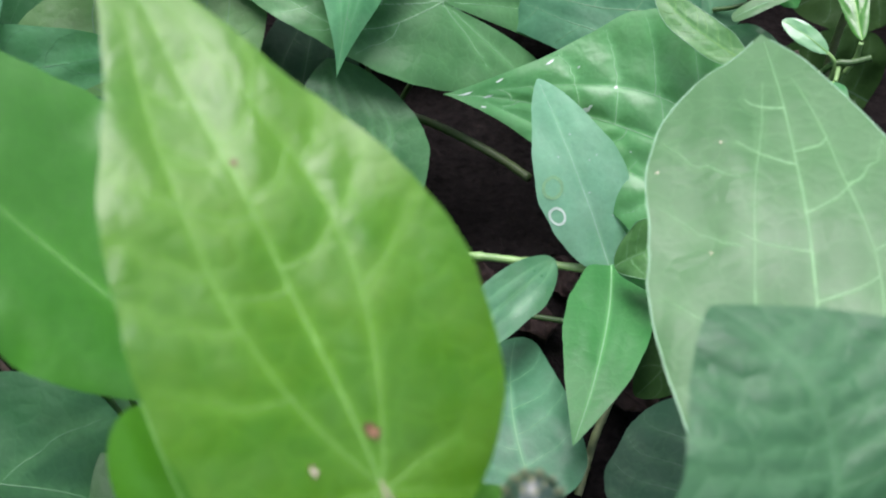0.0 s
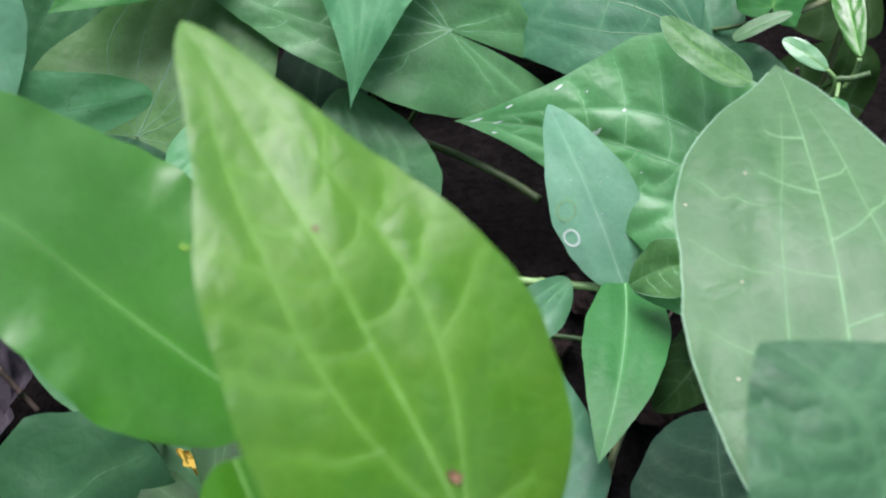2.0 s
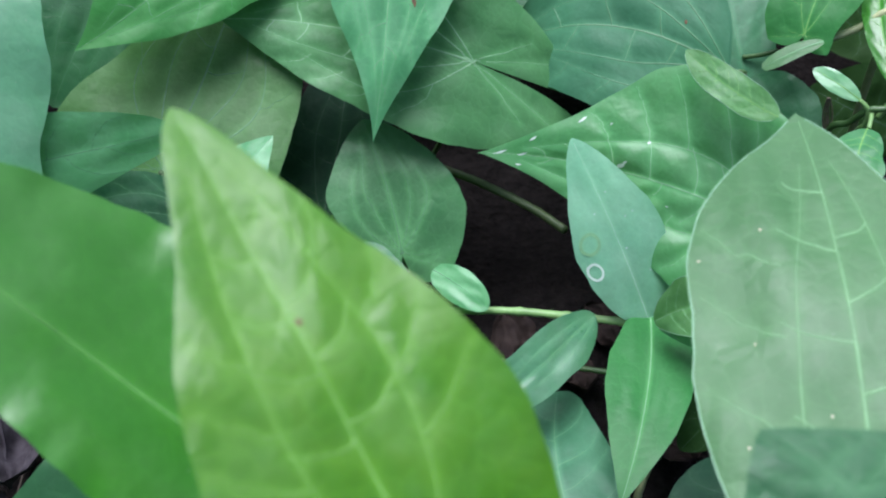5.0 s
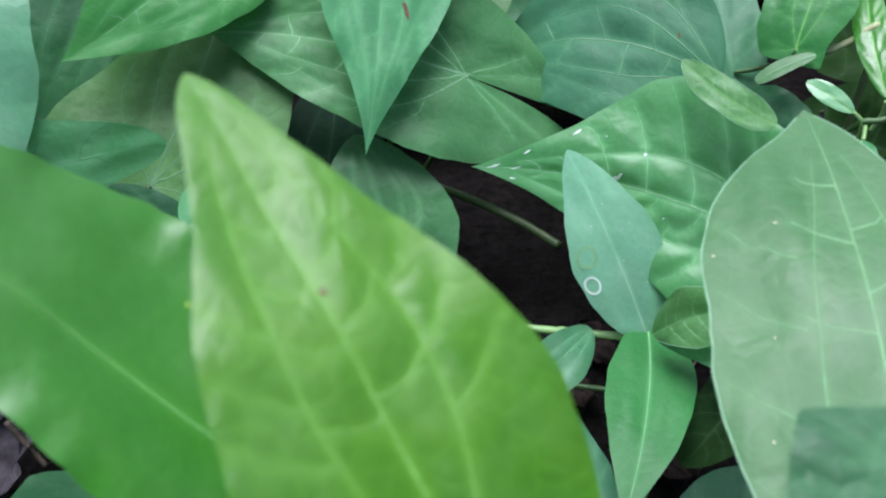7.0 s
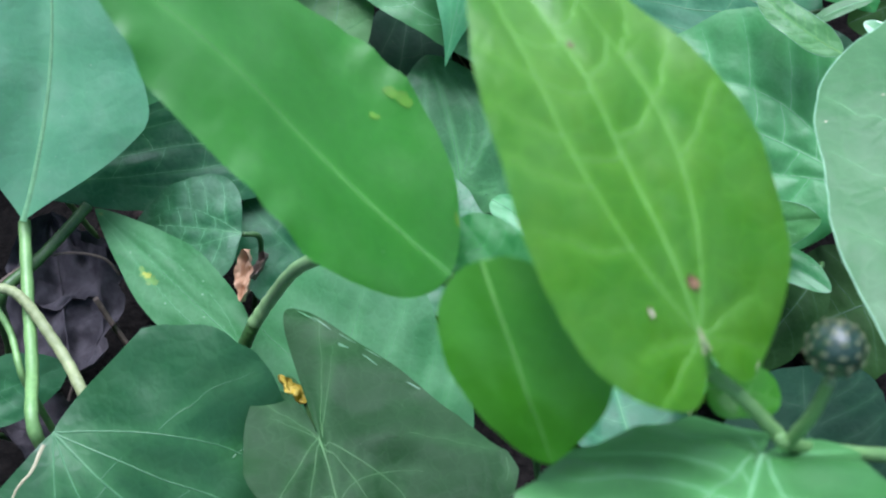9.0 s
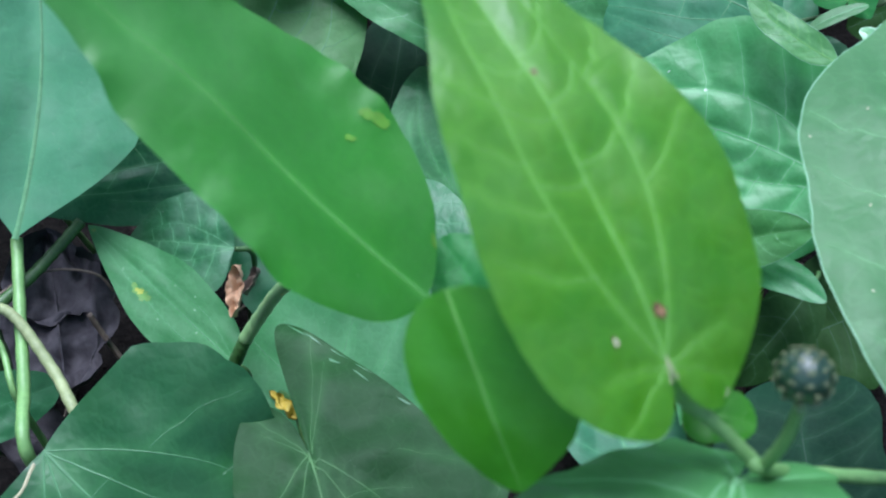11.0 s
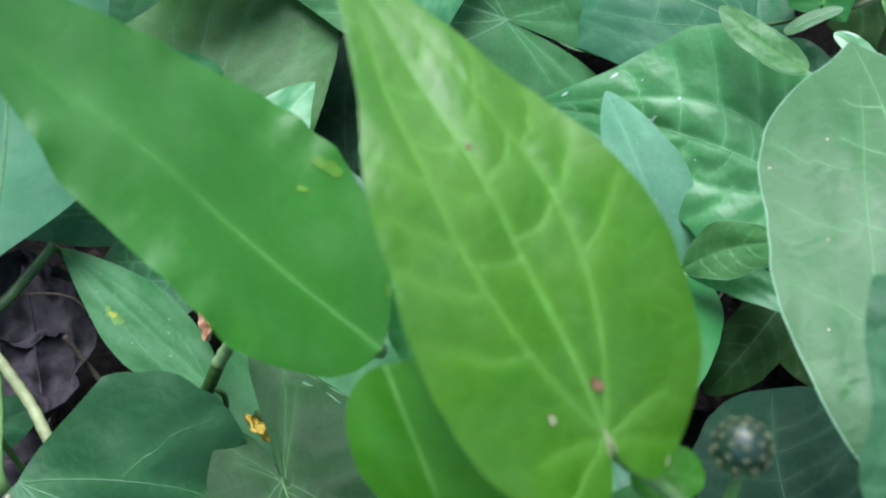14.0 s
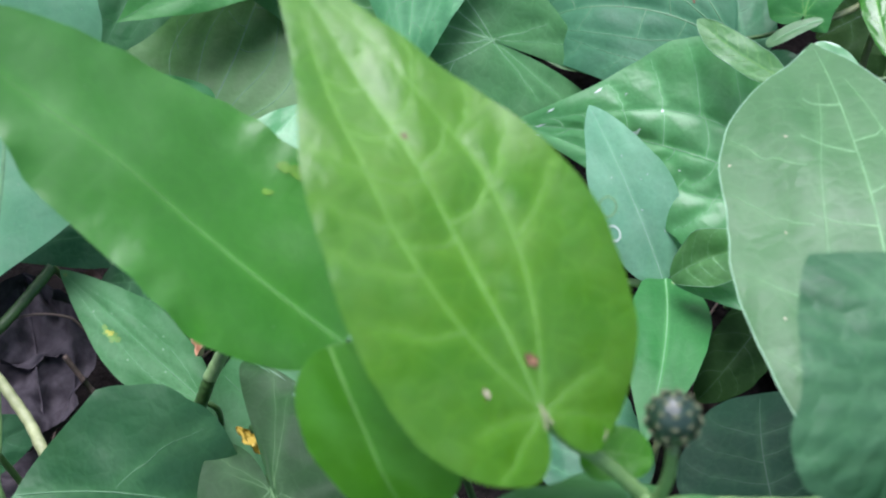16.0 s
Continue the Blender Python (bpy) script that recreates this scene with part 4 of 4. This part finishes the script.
# ---- big leaf with a pale tip ----
big = thing("broad_leaved_plant", (0.160, 0.220, 0.0), "broad-leaved plant with a large ribbed green leaf", "plant", "")
BG = leaf(big, (0.1399, 0.2204, 0.1004), (0.0121, 0.2799, 0.0893), (-0.343, -0.603, 0.720), 0.0866, RIBBED, vein=VEIN_PALE, a=0.47, b=1.29, lobe=0.000, droop=0.006, fold=0.06, bend=0.066, shape=(-0, -0.25, -0.28, -0.01, 0.3, -0.04), quilt=0.018, ribs=9, arcs=1, rows=100, cols=66, fine=0.5, rungs=1.5, wave=0.02, label='ribbed green leaf with a scuffed pale tip')
petiole(big, BG[1], (0.020, 0.000), 0.0018, STALK)
mid = thing("low_plant", (-0.150, 0.200, 0.0), "low plant with a smooth rounded green leaf", "plant", "")
MR = leaf(mid, (-0.2010, 0.2139, 0.1356), (-0.1051, 0.2540, 0.1307), (0.359, -0.803, 0.475), 0.0385, LIGHT, vein=VEIN_MID, a=0.29, b=0.53, lobe=0.000, droop=0.102, fold=0.03, bend=-0.042, shape=(0, 0, -0.04, 0, 0.08, -0.18), quilt=0.001, ribs=7, rows=36, cols=22, fine=0.5)
petiole(mid, MR[1], (-0.020, 0.020), 0.0015, STALK)

# ---- small herb ----
herb = thing("small_herb", (0.180, 0.320, 0.0), "small herb with shiny oval leaves on thin stalks", "herb", "")
leaf(herb, (0.1226, 0.2511, 0.1421), (0.0902, 0.2771, 0.1512), (-0.181, -0.519, 0.835), 0.0146, HERBGREEN, vein=VEIN_FRESH, a=0.52, b=0.63, lobe=0.000, droop=0.012, fold=0.10, bend=-0.044, shape=(-0, -0.12, 0.03, -0.01, -0.05, -0.02), quilt=0.006, ribs=8, rows=34, cols=18, wave=0.05, fine=0.6, margin=True)
leaf(herb, (0.1673, 0.2818, 0.1197), (0.1497, 0.2951, 0.1244), (-0.208, -0.562, 0.800), 0.0085, SHEENY, vein=VEIN_FRESH, a=0.58, b=0.55, lobe=0.000, droop=0.051, fold=0.08, bend=0.008, shape=(-0.03, -0.02, 0.01, -0.02, -0, -0.01), ribs=6, rows=24, cols=14, side=False)
leaf(herb, (0.1814, 0.2870, 0.1223), (0.1839, 0.3427, 0.1349), (-0.464, -0.175, 0.868), 0.0143, SHINY, vein=VEIN_FRESH, a=0.56, b=0.35, lobe=0.000, droop=0.055, fold=0.08, bend=-0.023, shape=(-0.06, -0.01, -0.03, -0.01, -0.09, -0), quilt=0.012, ribs=6, rows=34, cols=20)
leaf(herb, (0.1501, 0.3161, 0.1235), (0.1690, 0.3551, 0.1509), (-0.297, -0.448, 0.843), 0.0368, LEAFY, vein=VEIN_FRESH, a=0.28, b=0.50, lobe=0.120, droop=0.052, fold=0.08, bend=-0.013, shape=(0.01, 0.04, 0, -0.28, 0.05, 0), heel=0.069, quilt=0.01, ribs=5, arcs=1, rows=40, cols=28, fine=0.6)
leaf(herb, (0.1562, 0.3090, 0.1267), (0.1325, 0.3039, 0.1161), (-0.371, -0.165, 0.914), 0.0077, PALE, vein=VEIN, a=0.43, b=0.35, lobe=0.000, droop=0.053, fold=0.08, bend=0.011, shape=(-0.02, -0.01, 0.03, -0.01, 0, 0.02), ribs=6, rows=24, cols=14, side=False)
leaf(herb, (0.1547, 0.2815, 0.0892), (0.1330, 0.3158, 0.0983), (-0.425, -0.474, 0.771), 0.0343, DARK, vein=VEIN_DARK, a=0.44, b=0.49, lobe=0.000, droop=0.050, fold=0.08, bend=-0.000, ribs=6, fine=0.6, side=False)
leaf(herb, (0.1691, 0.2707, 0.1147), (0.1572, 0.2424, 0.1123), (-0.294, 0.042, 0.955), 0.0211, MIDGREEN, vein=VEIN_FRESH, a=0.52, b=0.35, lobe=0.000, droop=0.047, fold=0.08, bend=0.021, shape=(-0.07, -0.15, 0.15, 0.02, -0.07, -0), ribs=6, rows=28, cols=18)
leaf(herb, (0.1869, 0.2480, 0.1057), (0.1651, 0.2433, 0.1047), (0.067, -0.490, 0.869), 0.0088, MIDGREEN, vein=VEIN, a=0.50, b=0.62, lobe=0.000, droop=0.051, fold=0.08, bend=0.033, ribs=6, rows=24, cols=14)
leaf(herb, (0.2106, 0.3049, 0.1141), (0.2231, 0.3399, 0.1334), (-0.342, -0.462, 0.818), 0.0268, SHINY, vein=VEIN_FRESH, a=0.5, b=0.5, ribs=6, rows=24, cols=14)
# Two leaves added low behind the herb, their dark colour standing for shade.
leaf(herb, (0.2506, 0.4225, 0.0553), (0.2010, 0.4027, 0.0411), (0.016, -0.611, 0.791), 0.0588, SHADED_OLIVE, vein=VEIN_DIM, ribs=6, fine=0.6)
leaf(herb, (0.2424, 0.3593, 0.0154), (0.1935, 0.3807, 0.0283), (-0.348, -0.692, 0.633), 0.0625, SHADED_OLIVE, vein=VEIN_DIM, ribs=6, fine=0.6)
stalk(herb, [(0.1672, 0.2820, 0.1195), (0.1707, 0.2799, 0.1164), (0.1718, 0.2786, 0.1096), (0.1704, 0.2799, 0.1009), (0.1714, 0.2829, 0.0687), (0.1730, 0.2877, 0.0287), (0.1744, 0.2919, -0.0040)], 0.0009, 0.0014, STALK, "stem", "", 0)
stalk(herb, [(0.1836, 0.2781, 0.1214), (0.1771, 0.2788, 0.1178), (0.1711, 0.2802, 0.1155), (0.1670, 0.2823, 0.1059), (0.1622, 0.2862, 0.0978), (0.1617, 0.2897, 0.0664), (0.1609, 0.2953, 0.0276), (0.1602, 0.3002, -0.0040)], 0.0013, 0.0015, STALK_DARK, "stem", "", 0)
stalk(herb, [(0.1509, 0.3173, 0.1218), (0.1593, 0.3169, 0.1196), (0.1725, 0.3187, 0.1249), (0.1853, 0.3208, 0.1311), (0.1903, 0.3238, 0.0913), (0.1983, 0.3286, 0.0393), (0.2053, 0.3328, -0.0040)], 0.0015, 0.0018, STALK_PALE, "stalk", "", 0)
stalk(herb, [(0.1306, 0.3243, 0.1035), (0.1368, 0.3220, 0.1069), (0.1433, 0.3201, 0.1112)], 0.0010, 0.0010, STALK_DARK, "stalk", "", 0)
stalk(herb, [(0.1812, 0.2866, 0.1215), (0.1818, 0.2859, 0.1138), (0.1803, 0.2857, 0.1055)], 0.0010, 0.0012, STALK, "stalk", "", 0)
stalk(herb, [(0.1699, 0.2710, 0.1143), (0.1716, 0.2756, 0.1150), (0.1734, 0.2809, 0.1149)], 0.0009, 0.0009, STALK, "stalk", "", 0)
stalk(herb, [(0.1583, 0.2905, 0.1123), (0.1584, 0.2888, 0.1044), (0.1603, 0.2868, 0.0973)], 0.0003, 0.0005, TWIG, "dry_fibre", "", 0)
stalk(herb, [(0.1586, 0.2905, 0.1123), (0.1594, 0.2886, 0.1046), (0.1612, 0.2865, 0.0976)], 0.0003, 0.0005, TWIG, "dry_fibre", "", 0)
stalk(herb, [(0.1588, 0.2904, 0.1124), (0.1603, 0.2883, 0.1049), (0.1620, 0.2863, 0.0978)], 0.0003, 0.0005, TWIG, "dry_fibre", "", 0)
stalk(herb, [(0.1591, 0.2903, 0.1125), (0.1616, 0.2879, 0.1053), (0.1630, 0.2860, 0.0981)], 0.0003, 0.0005, TWIG, "dry_fibre", "", 0)
BROWN_AT = (-0.1005, 0.1623, 0.0971)
SCRAP_AT = (-0.0968, 0.1697, 0.0922)
YELLOW_AT = (-0.0817, 0.1248, 0.0811)
LITTER_A = (-0.1849, 0.1786, 0.0484)
LITTER_B = (-0.1817, 0.1933, 0.0436)
stalk(near_vine, [(-0.1655, 0.1700, 0.0659), (-0.1612, 0.1666, 0.0558), (-0.1550, 0.1616, 0.0456)], 0.0011, 0.0012, TWIG, "dry_stalk", "", 0)


# ---- marks on leaves ----
spot(*M, 0.117, 0.06, 0.0008, SPOT_BROWN, turn=-0.5)
spot(*M, 0.117, 0.065, 0.00045, SPOT_RUST, 'spot', turn=-0.5, lift=0.0003)
spot(*M, 0.137, -0.36, 0.00050, SPOT_BROWN, turn=0.3)
spot(*M, 0.137, -0.36, 0.00036, SPOT_WHITE, turn=0.3, lift=0.0003)
spot(*M, 0.012, 0.0, 0.0009, STALK_PALE, 'joint', 1.1)
spot(*M, 0.554, 0.035, 0.0004, SPOT_BROWN)
spot(*M, 0.012, 0.65, 0.0003, SPOT_WHITE)
for u, v, r, a in ((0.305, 0.84, 0.0010, 2.0), (0.275, 0.89, 0.0012, 2.4), (0.302, 0.61, 0.0008, 1.8), (0.045, 0.88, 0.0009, 1.6)):
    spot(*LF, u, v, r, SPOT_LIGHT, aspect=a, turn=0.5)
for u, v, r in ((0.547, -0.36, 0.0019), (0.575, -0.42, 0.0014), (0.510, -0.32, 0.0012), (0.60, -0.36, 0.0010), (0.53, -0.46, 0.0009), (0.955, 0.03, 0.0008)):
    spot(*ZL, u, v, r, SPOT_PALE, aspect=1.3, turn=0.5)
for u, v, r in ((0.555, -0.35, 0.0010), (0.575, -0.39, 0.0007)):
    spot(*ZL, u, v, r, SPOT_YELLOW, aspect=1.4, turn=0.9, lift=0.0003)
spot(*RG, 0.355, -0.76, 0.0034, RING, "dried_ring", 1.2, 0.1, True)
spot(*RG, 0.494, -0.63, 0.0044, VEIN_PALE, "dried_ring", 1.1, 0.1, True)
for u, v in ((0.55, 0.35), (0.40, 0.10), (0.62, -0.30), (0.25, 0.45), (0.70, 0.20), (0.56, 0.55)):
    spot(*RG, u, v, 0.0003, RING, 'speck', 1.3)
for u, v in ((0.30, 0.30), (0.62, 0.10), (0.40, -0.50), (0.70, -0.30), (0.22, -0.10), (0.34, 0.55), (0.45, 0.40), (0.75, 0.35)):
    spot(*ZL, u, v, 0.00028, VEIN_PALE, 'speck', 1.4)
spot(*HA, 0.455, -0.39, 0.0007, SPOT_BROWN, 'slit', 6.0, 0.45)
for u, v in ((0.646, -0.92), (0.481, -0.60), (0.70, -0.5), (0.35, -0.2), (0.30, -0.75)):
    spot(*RL, u, v, 0.00026, SPOT_WHITE, 'speck', 1.1)
spot(*EL, 0.17, 0.26, 0.0009, SPOT_BROWN, aspect=0.6)
for u, v, r, a in ((0.93, 0.10, 0.0005, 5.0), (0.86, 0.02, 0.0004, 5.0), (0.838, 0.70, 0.0005, 3.0), (0.56, 0.06, 0.0007, 2.5), (0.55, 0.10, 0.0004, 2.0), (0.50, 0.31, 0.0005, 1.3),
                   (0.706, 0.80, 0.0007, 1.8), (0.494, -0.58, 0.0005, 2.0), (0.864, -0.70, 0.0004, 3.0), (0.62, 0.55, 0.0003, 1.5), (0.47, -0.40, 0.0003, 1.8), (0.40, -0.25, 0.0003, 1.5)):
    spot(*BG, u, v, r, RING, 'scuff', a, 0.3)
for u, v, a in ((0.02, -0.68, 0.4), (0.07, -0.88, 1.0), (0.11, -0.94, 0.9), (0.14, -0.80, 0.2), (0.10, -0.70, 1.3), (0.21, -0.94, 1.1), (0.04, -0.76, 0.6)):
    spot(*H1, u, v, 0.00034, VEIN_MID, 'scuff', 3.0, a)


def mined_trail(ob, bl, points, width):
    """The winding trail of a leaf miner."""
    line = [(p.x, p.y) for p in spline([(u, v, 0) for u, v in points], 8)]
    part = link_mesh("mined_trail", *ribbon(bl, line, width, width * 0.6, 0.00016), TRAIL)
    part.parent = ob


mined_trail(*HL, [(0.008, 0.10), (0.018, 0.18), (0.026, 0.23), (0.031, 0.29), (0.030, 0.36), (0.032, 0.42), (0.040, 0.48)], 0.0014)


# ---- the closed bud, its scales lapped like tiles ----
def closed_bud(plant, place, foot, radius=0.0043):
    place, foot = Vector(place), Vector(foot)
    up = (place - foot).normalized()
    side = up.orthogonal().normalized()
    across = up.cross(side)
    bm = bmesh.new()
    bmesh.ops.create_uvsphere(bm, u_segments=24, v_segments=16, radius=radius * 0.93)
    turn = Matrix((side, across, up)).transposed().to_4x4()
    bmesh.ops.transform(bm, matrix=Matrix.Translation(place) @ turn @ Matrix.Diagonal((1, 1, 0.98, 1)), verts=bm.verts)
    me = bpy.data.meshes.new("flower_bud")
    bm.to_mesh(me)
    bm.free()
    me.polygons.foreach_set("use_smooth", np.ones(len(me.polygons), dtype=bool))
    me.materials.append(BUD)
    core = tagged(under(new("flower_bud", me), plant), "round dark green closed flower bud")
    for ring, count in enumerate((9, 10, 10, 9, 6, 4)):
        lat = radians(-52 + ring * 25)
        for k in range(count):
            lon = 2 * math.pi * (k + 0.5 * (ring % 2)) / count
            d = (side * math.cos(lon) + across * math.sin(lon)) * math.cos(lat) + up * math.sin(lat)
            rise = (up - d * up.dot(d)).normalized()
            lee = d.cross(rise)
            w, h = radius * 0.36, radius * 0.62
            verts, faces = [], []
            for j in range(6):
                q = j / 5
                ww = w * (1 - q ** 2.2) ** 0.5 * (0.8 + 0.4 * q * (1 - q)) if q < 1 else w * 0.12
                for m in (-1, -0.5, 0, 0.5, 1):
                    p = d + (rise * (q - 0.45) * h + lee * m * ww) / radius
                    r = radius * (0.955 + 0.07 * q - 0.05 * m * m)
                    verts.append(place + p.normalized() * r)
            for j in range(5):
                for m in range(4):
                    a = j * 5 + m
                    faces.append((a, a + 1, a + 6, a + 5))
            scale = link_mesh("bud_scale", verts, faces, BUD)
            scale.parent = core
            verts, faces = [], []
            tip = (d + rise * 0.52 * h / radius).normalized()
            for j in range(5):
                for m in range(6):
                    t = 2 * math.pi * m / 6
                    f, g = math.cos(j / 4 * math.pi), math.sin(j / 4 * math.pi)
                    verts.append(place + tip * radius * (1.02 + 0.05 * f) + (lee * math.cos(t) * 0.16 + rise * math.sin(t) * 0.09) * g * radius)
            for j in range(4):
                for m in range(6):
                    a, b = j * 6 + m, j * 6 + (m + 1) % 6
                    faces.append((a, b, b + 6, a + 6))
            edge = link_mesh("scale_tip", verts, faces, BUD_TIP)
            edge.parent = core


closed_bud(tall, BUD_AT, BUD_FROM, 0.0045)


# ---- litter on the soil ----
def dead_leaf(name, place, size, material, label, turn, tilt, curl=0.5, seed=1.0, slim=1.0, rib=True):
    """A dried leaf: torn at the edge, curled up at its sides and crumpled in sharp folds."""
    m = pose(*place, tilt, 8, turn)

    def height(u, v):
        crease = abs(noise.noise((u * 5 + seed, v * 2.4, seed))) + 0.5 * abs(noise.noise((u * 11, v * 5 + seed, seed * 2)))
        return curl * v * v * 0.22 + 0.16 * noise.noise((u * 4, v * 2, seed + 4)) + 0.13 * crease + curl * 0.2 * (u - 0.5) ** 2

    verts, faces = [], []
    n, k = 30, 18
    for i in range(n + 1):
        u = i / n
        half = slim * 0.34 * (max(u, 0) ** 0.5 * max(1 - u, 0) ** 0.7) / 0.5
        for j in range(k + 1):
            v = 2 * j / k - 1
            side = 3.0 if v > 0 else 0.0
            rag = 1 + 0.25 * noise.noise((u * 6, v * 3, seed)) - 0.35 * max(0.0, noise.noise((u * 9, side, seed + 2))) * abs(v) ** 2
            verts.append(m @ Vector((v * half * rag * size, (u - 0.5) * size, height(u, v) * size)))
    for i in range(n):
        for j in range(k):
            a = i * (k + 1) + j
            faces.append((a, a + 1, a + k + 2, a + k + 1))
    ob = link_mesh(name, verts, faces, material)
    tagged(ob, label, "dead leaf", "dead leaves on the soil")
    if rib:
        steps = [q / 12 for q in range(13)]
        link_mesh("midrib", *tube_data([m @ Vector((0, (u - 0.5) * size, (height(u, 0) + 0.003) * size)) for u in steps], [size * 0.010 * (1.1 - u) for u in steps], 6), material, ob)
    return ob


dead_leaf("dead_leaf", LITTER_A, 0.075, LITTER, "grey curled dead leaf on the soil", 20, 12, 0.5, 1.0)
dead_leaf("dead_leaf", LITTER_B, 0.055, LITTER, "grey crumpled dead leaf on the soil", -50, -10, 0.6, 2.0)
dead_leaf("dead_leaf", (LITTER_A[0] + 0.01, LITTER_A[1] - 0.05, 0.024), 0.06, LITTER, "grey dead leaf lying on the soil", 80, 5, 0.4, 3.0)
dead_leaf("dead_leaf", BROWN_AT, 0.019, RUST, "rust-brown dried scrap of leaf caught on a stem", 172, -38, 1.3, 4.0, 0.55)
dead_leaf("dead_leaf", SCRAP_AT, 0.011, TWIG, "pale curled scrap of dried leaf behind a stem", 150, -30, 1.5, 8.0, 0.5)
dead_leaf("dead_leaf", YELLOW_AT, 0.014, YELLOW, "small yellowed leaf under the vine", 62, 30, 0.3, 5.0, 0.6, False)
rng = random.Random(7)
for i in range(26):
    x, y = rng.uniform(-0.2, 0.2), rng.uniform(0.08, 0.45)
    dead_leaf("dead_leaf", (x, y, ground_height(x, y) + 0.006), rng.uniform(0.02, 0.045), LITTER_BROWN, "brown dead leaf on the soil, darkened as in shade", rng.uniform(0, 360), rng.uniform(-12, 12), rng.uniform(0.2, 0.6), i + 10.0)
for i in range(22):
    x, y, a, s = rng.uniform(-0.2, 0.2), rng.uniform(0.08, 0.45), rng.uniform(0, 6.28), rng.uniform(0.015, 0.05)
    pts = [(x + math.cos(a) * s * q, y + math.sin(a) * s * q, ground_height(x, y) + 0.008 + 0.002 * math.sin(q * 3 + i)) for q in (-1, -0.4, 0.2, 1)]
    t = link_mesh("twig", *tube_data(spline(pts, 4), [0.0006] * 13, 6), TWIG)
    tagged(t, "thin dry twig lying on the soil", "twig", "twigs on the soil")


# ---- leaves added all round, out of the walk's view, to block low skylight ----
def undergrowth():
    verts, faces = [], []
    rng = random.Random(11)
    n = 0
    while n < 4200:
        x, y = rng.uniform(-1.7, 1.7), rng.uniform(-1.4, 2.0)
        far = math.hypot(x, y - 0.2)
        edge = 1.35 + 0.45 * noise.noise((x * 1.6, y * 1.6, 3.0))
        if (abs(x) < 0.29 and -0.12 < y < 0.50) or far > edge or rng.random() < (far / edge) ** 5:
            continue
        away = max(0.0, far - 0.35)
        top = 0.20 + 0.45 * away * (1.15 - far / edge)
        if abs(x) < 0.25 and y < 0.1:
            top = 0.08
        c = Vector((x, y, rng.uniform(0.03, top * (1 + 0.5 * noise.noise((x * 5, y * 5, 1.0))))))
        n += 1
        t = Vector((rng.uniform(-1, 1), rng.uniform(-1, 1), rng.uniform(-0.5, 0.6))).normalized()
        up = Vector((rng.uniform(-0.5, 0.5), rng.uniform(-0.5, 0.5), 1))
        s = t.cross(up).normalized()
        nn = s.cross(t)
        size, k0 = rng.uniform(0.07, 0.13), len(verts)
        for i in range(9):
            u = i / 8
            w = 0.62 * size * u ** 0.4 * (1 - u) ** 0.75
            for v in (-1, 0, 1):
                verts.append(c + t * (u - 0.5) * size + s * v * w + nn * (0.12 * abs(v) * w + 0.15 * size * u * (1 - u)))
        for i in range(8):
            for v in range(2):
                k = k0 + i * 3 + v
                faces.append((k, k + 1, k + 4, k + 3))
    ob = link_mesh("undergrowth", verts, faces, DARK)
    tagged(ob, "dense unseen leaves added round the bed to block low skylight", "undergrowth", "", "stuff")


undergrowth()
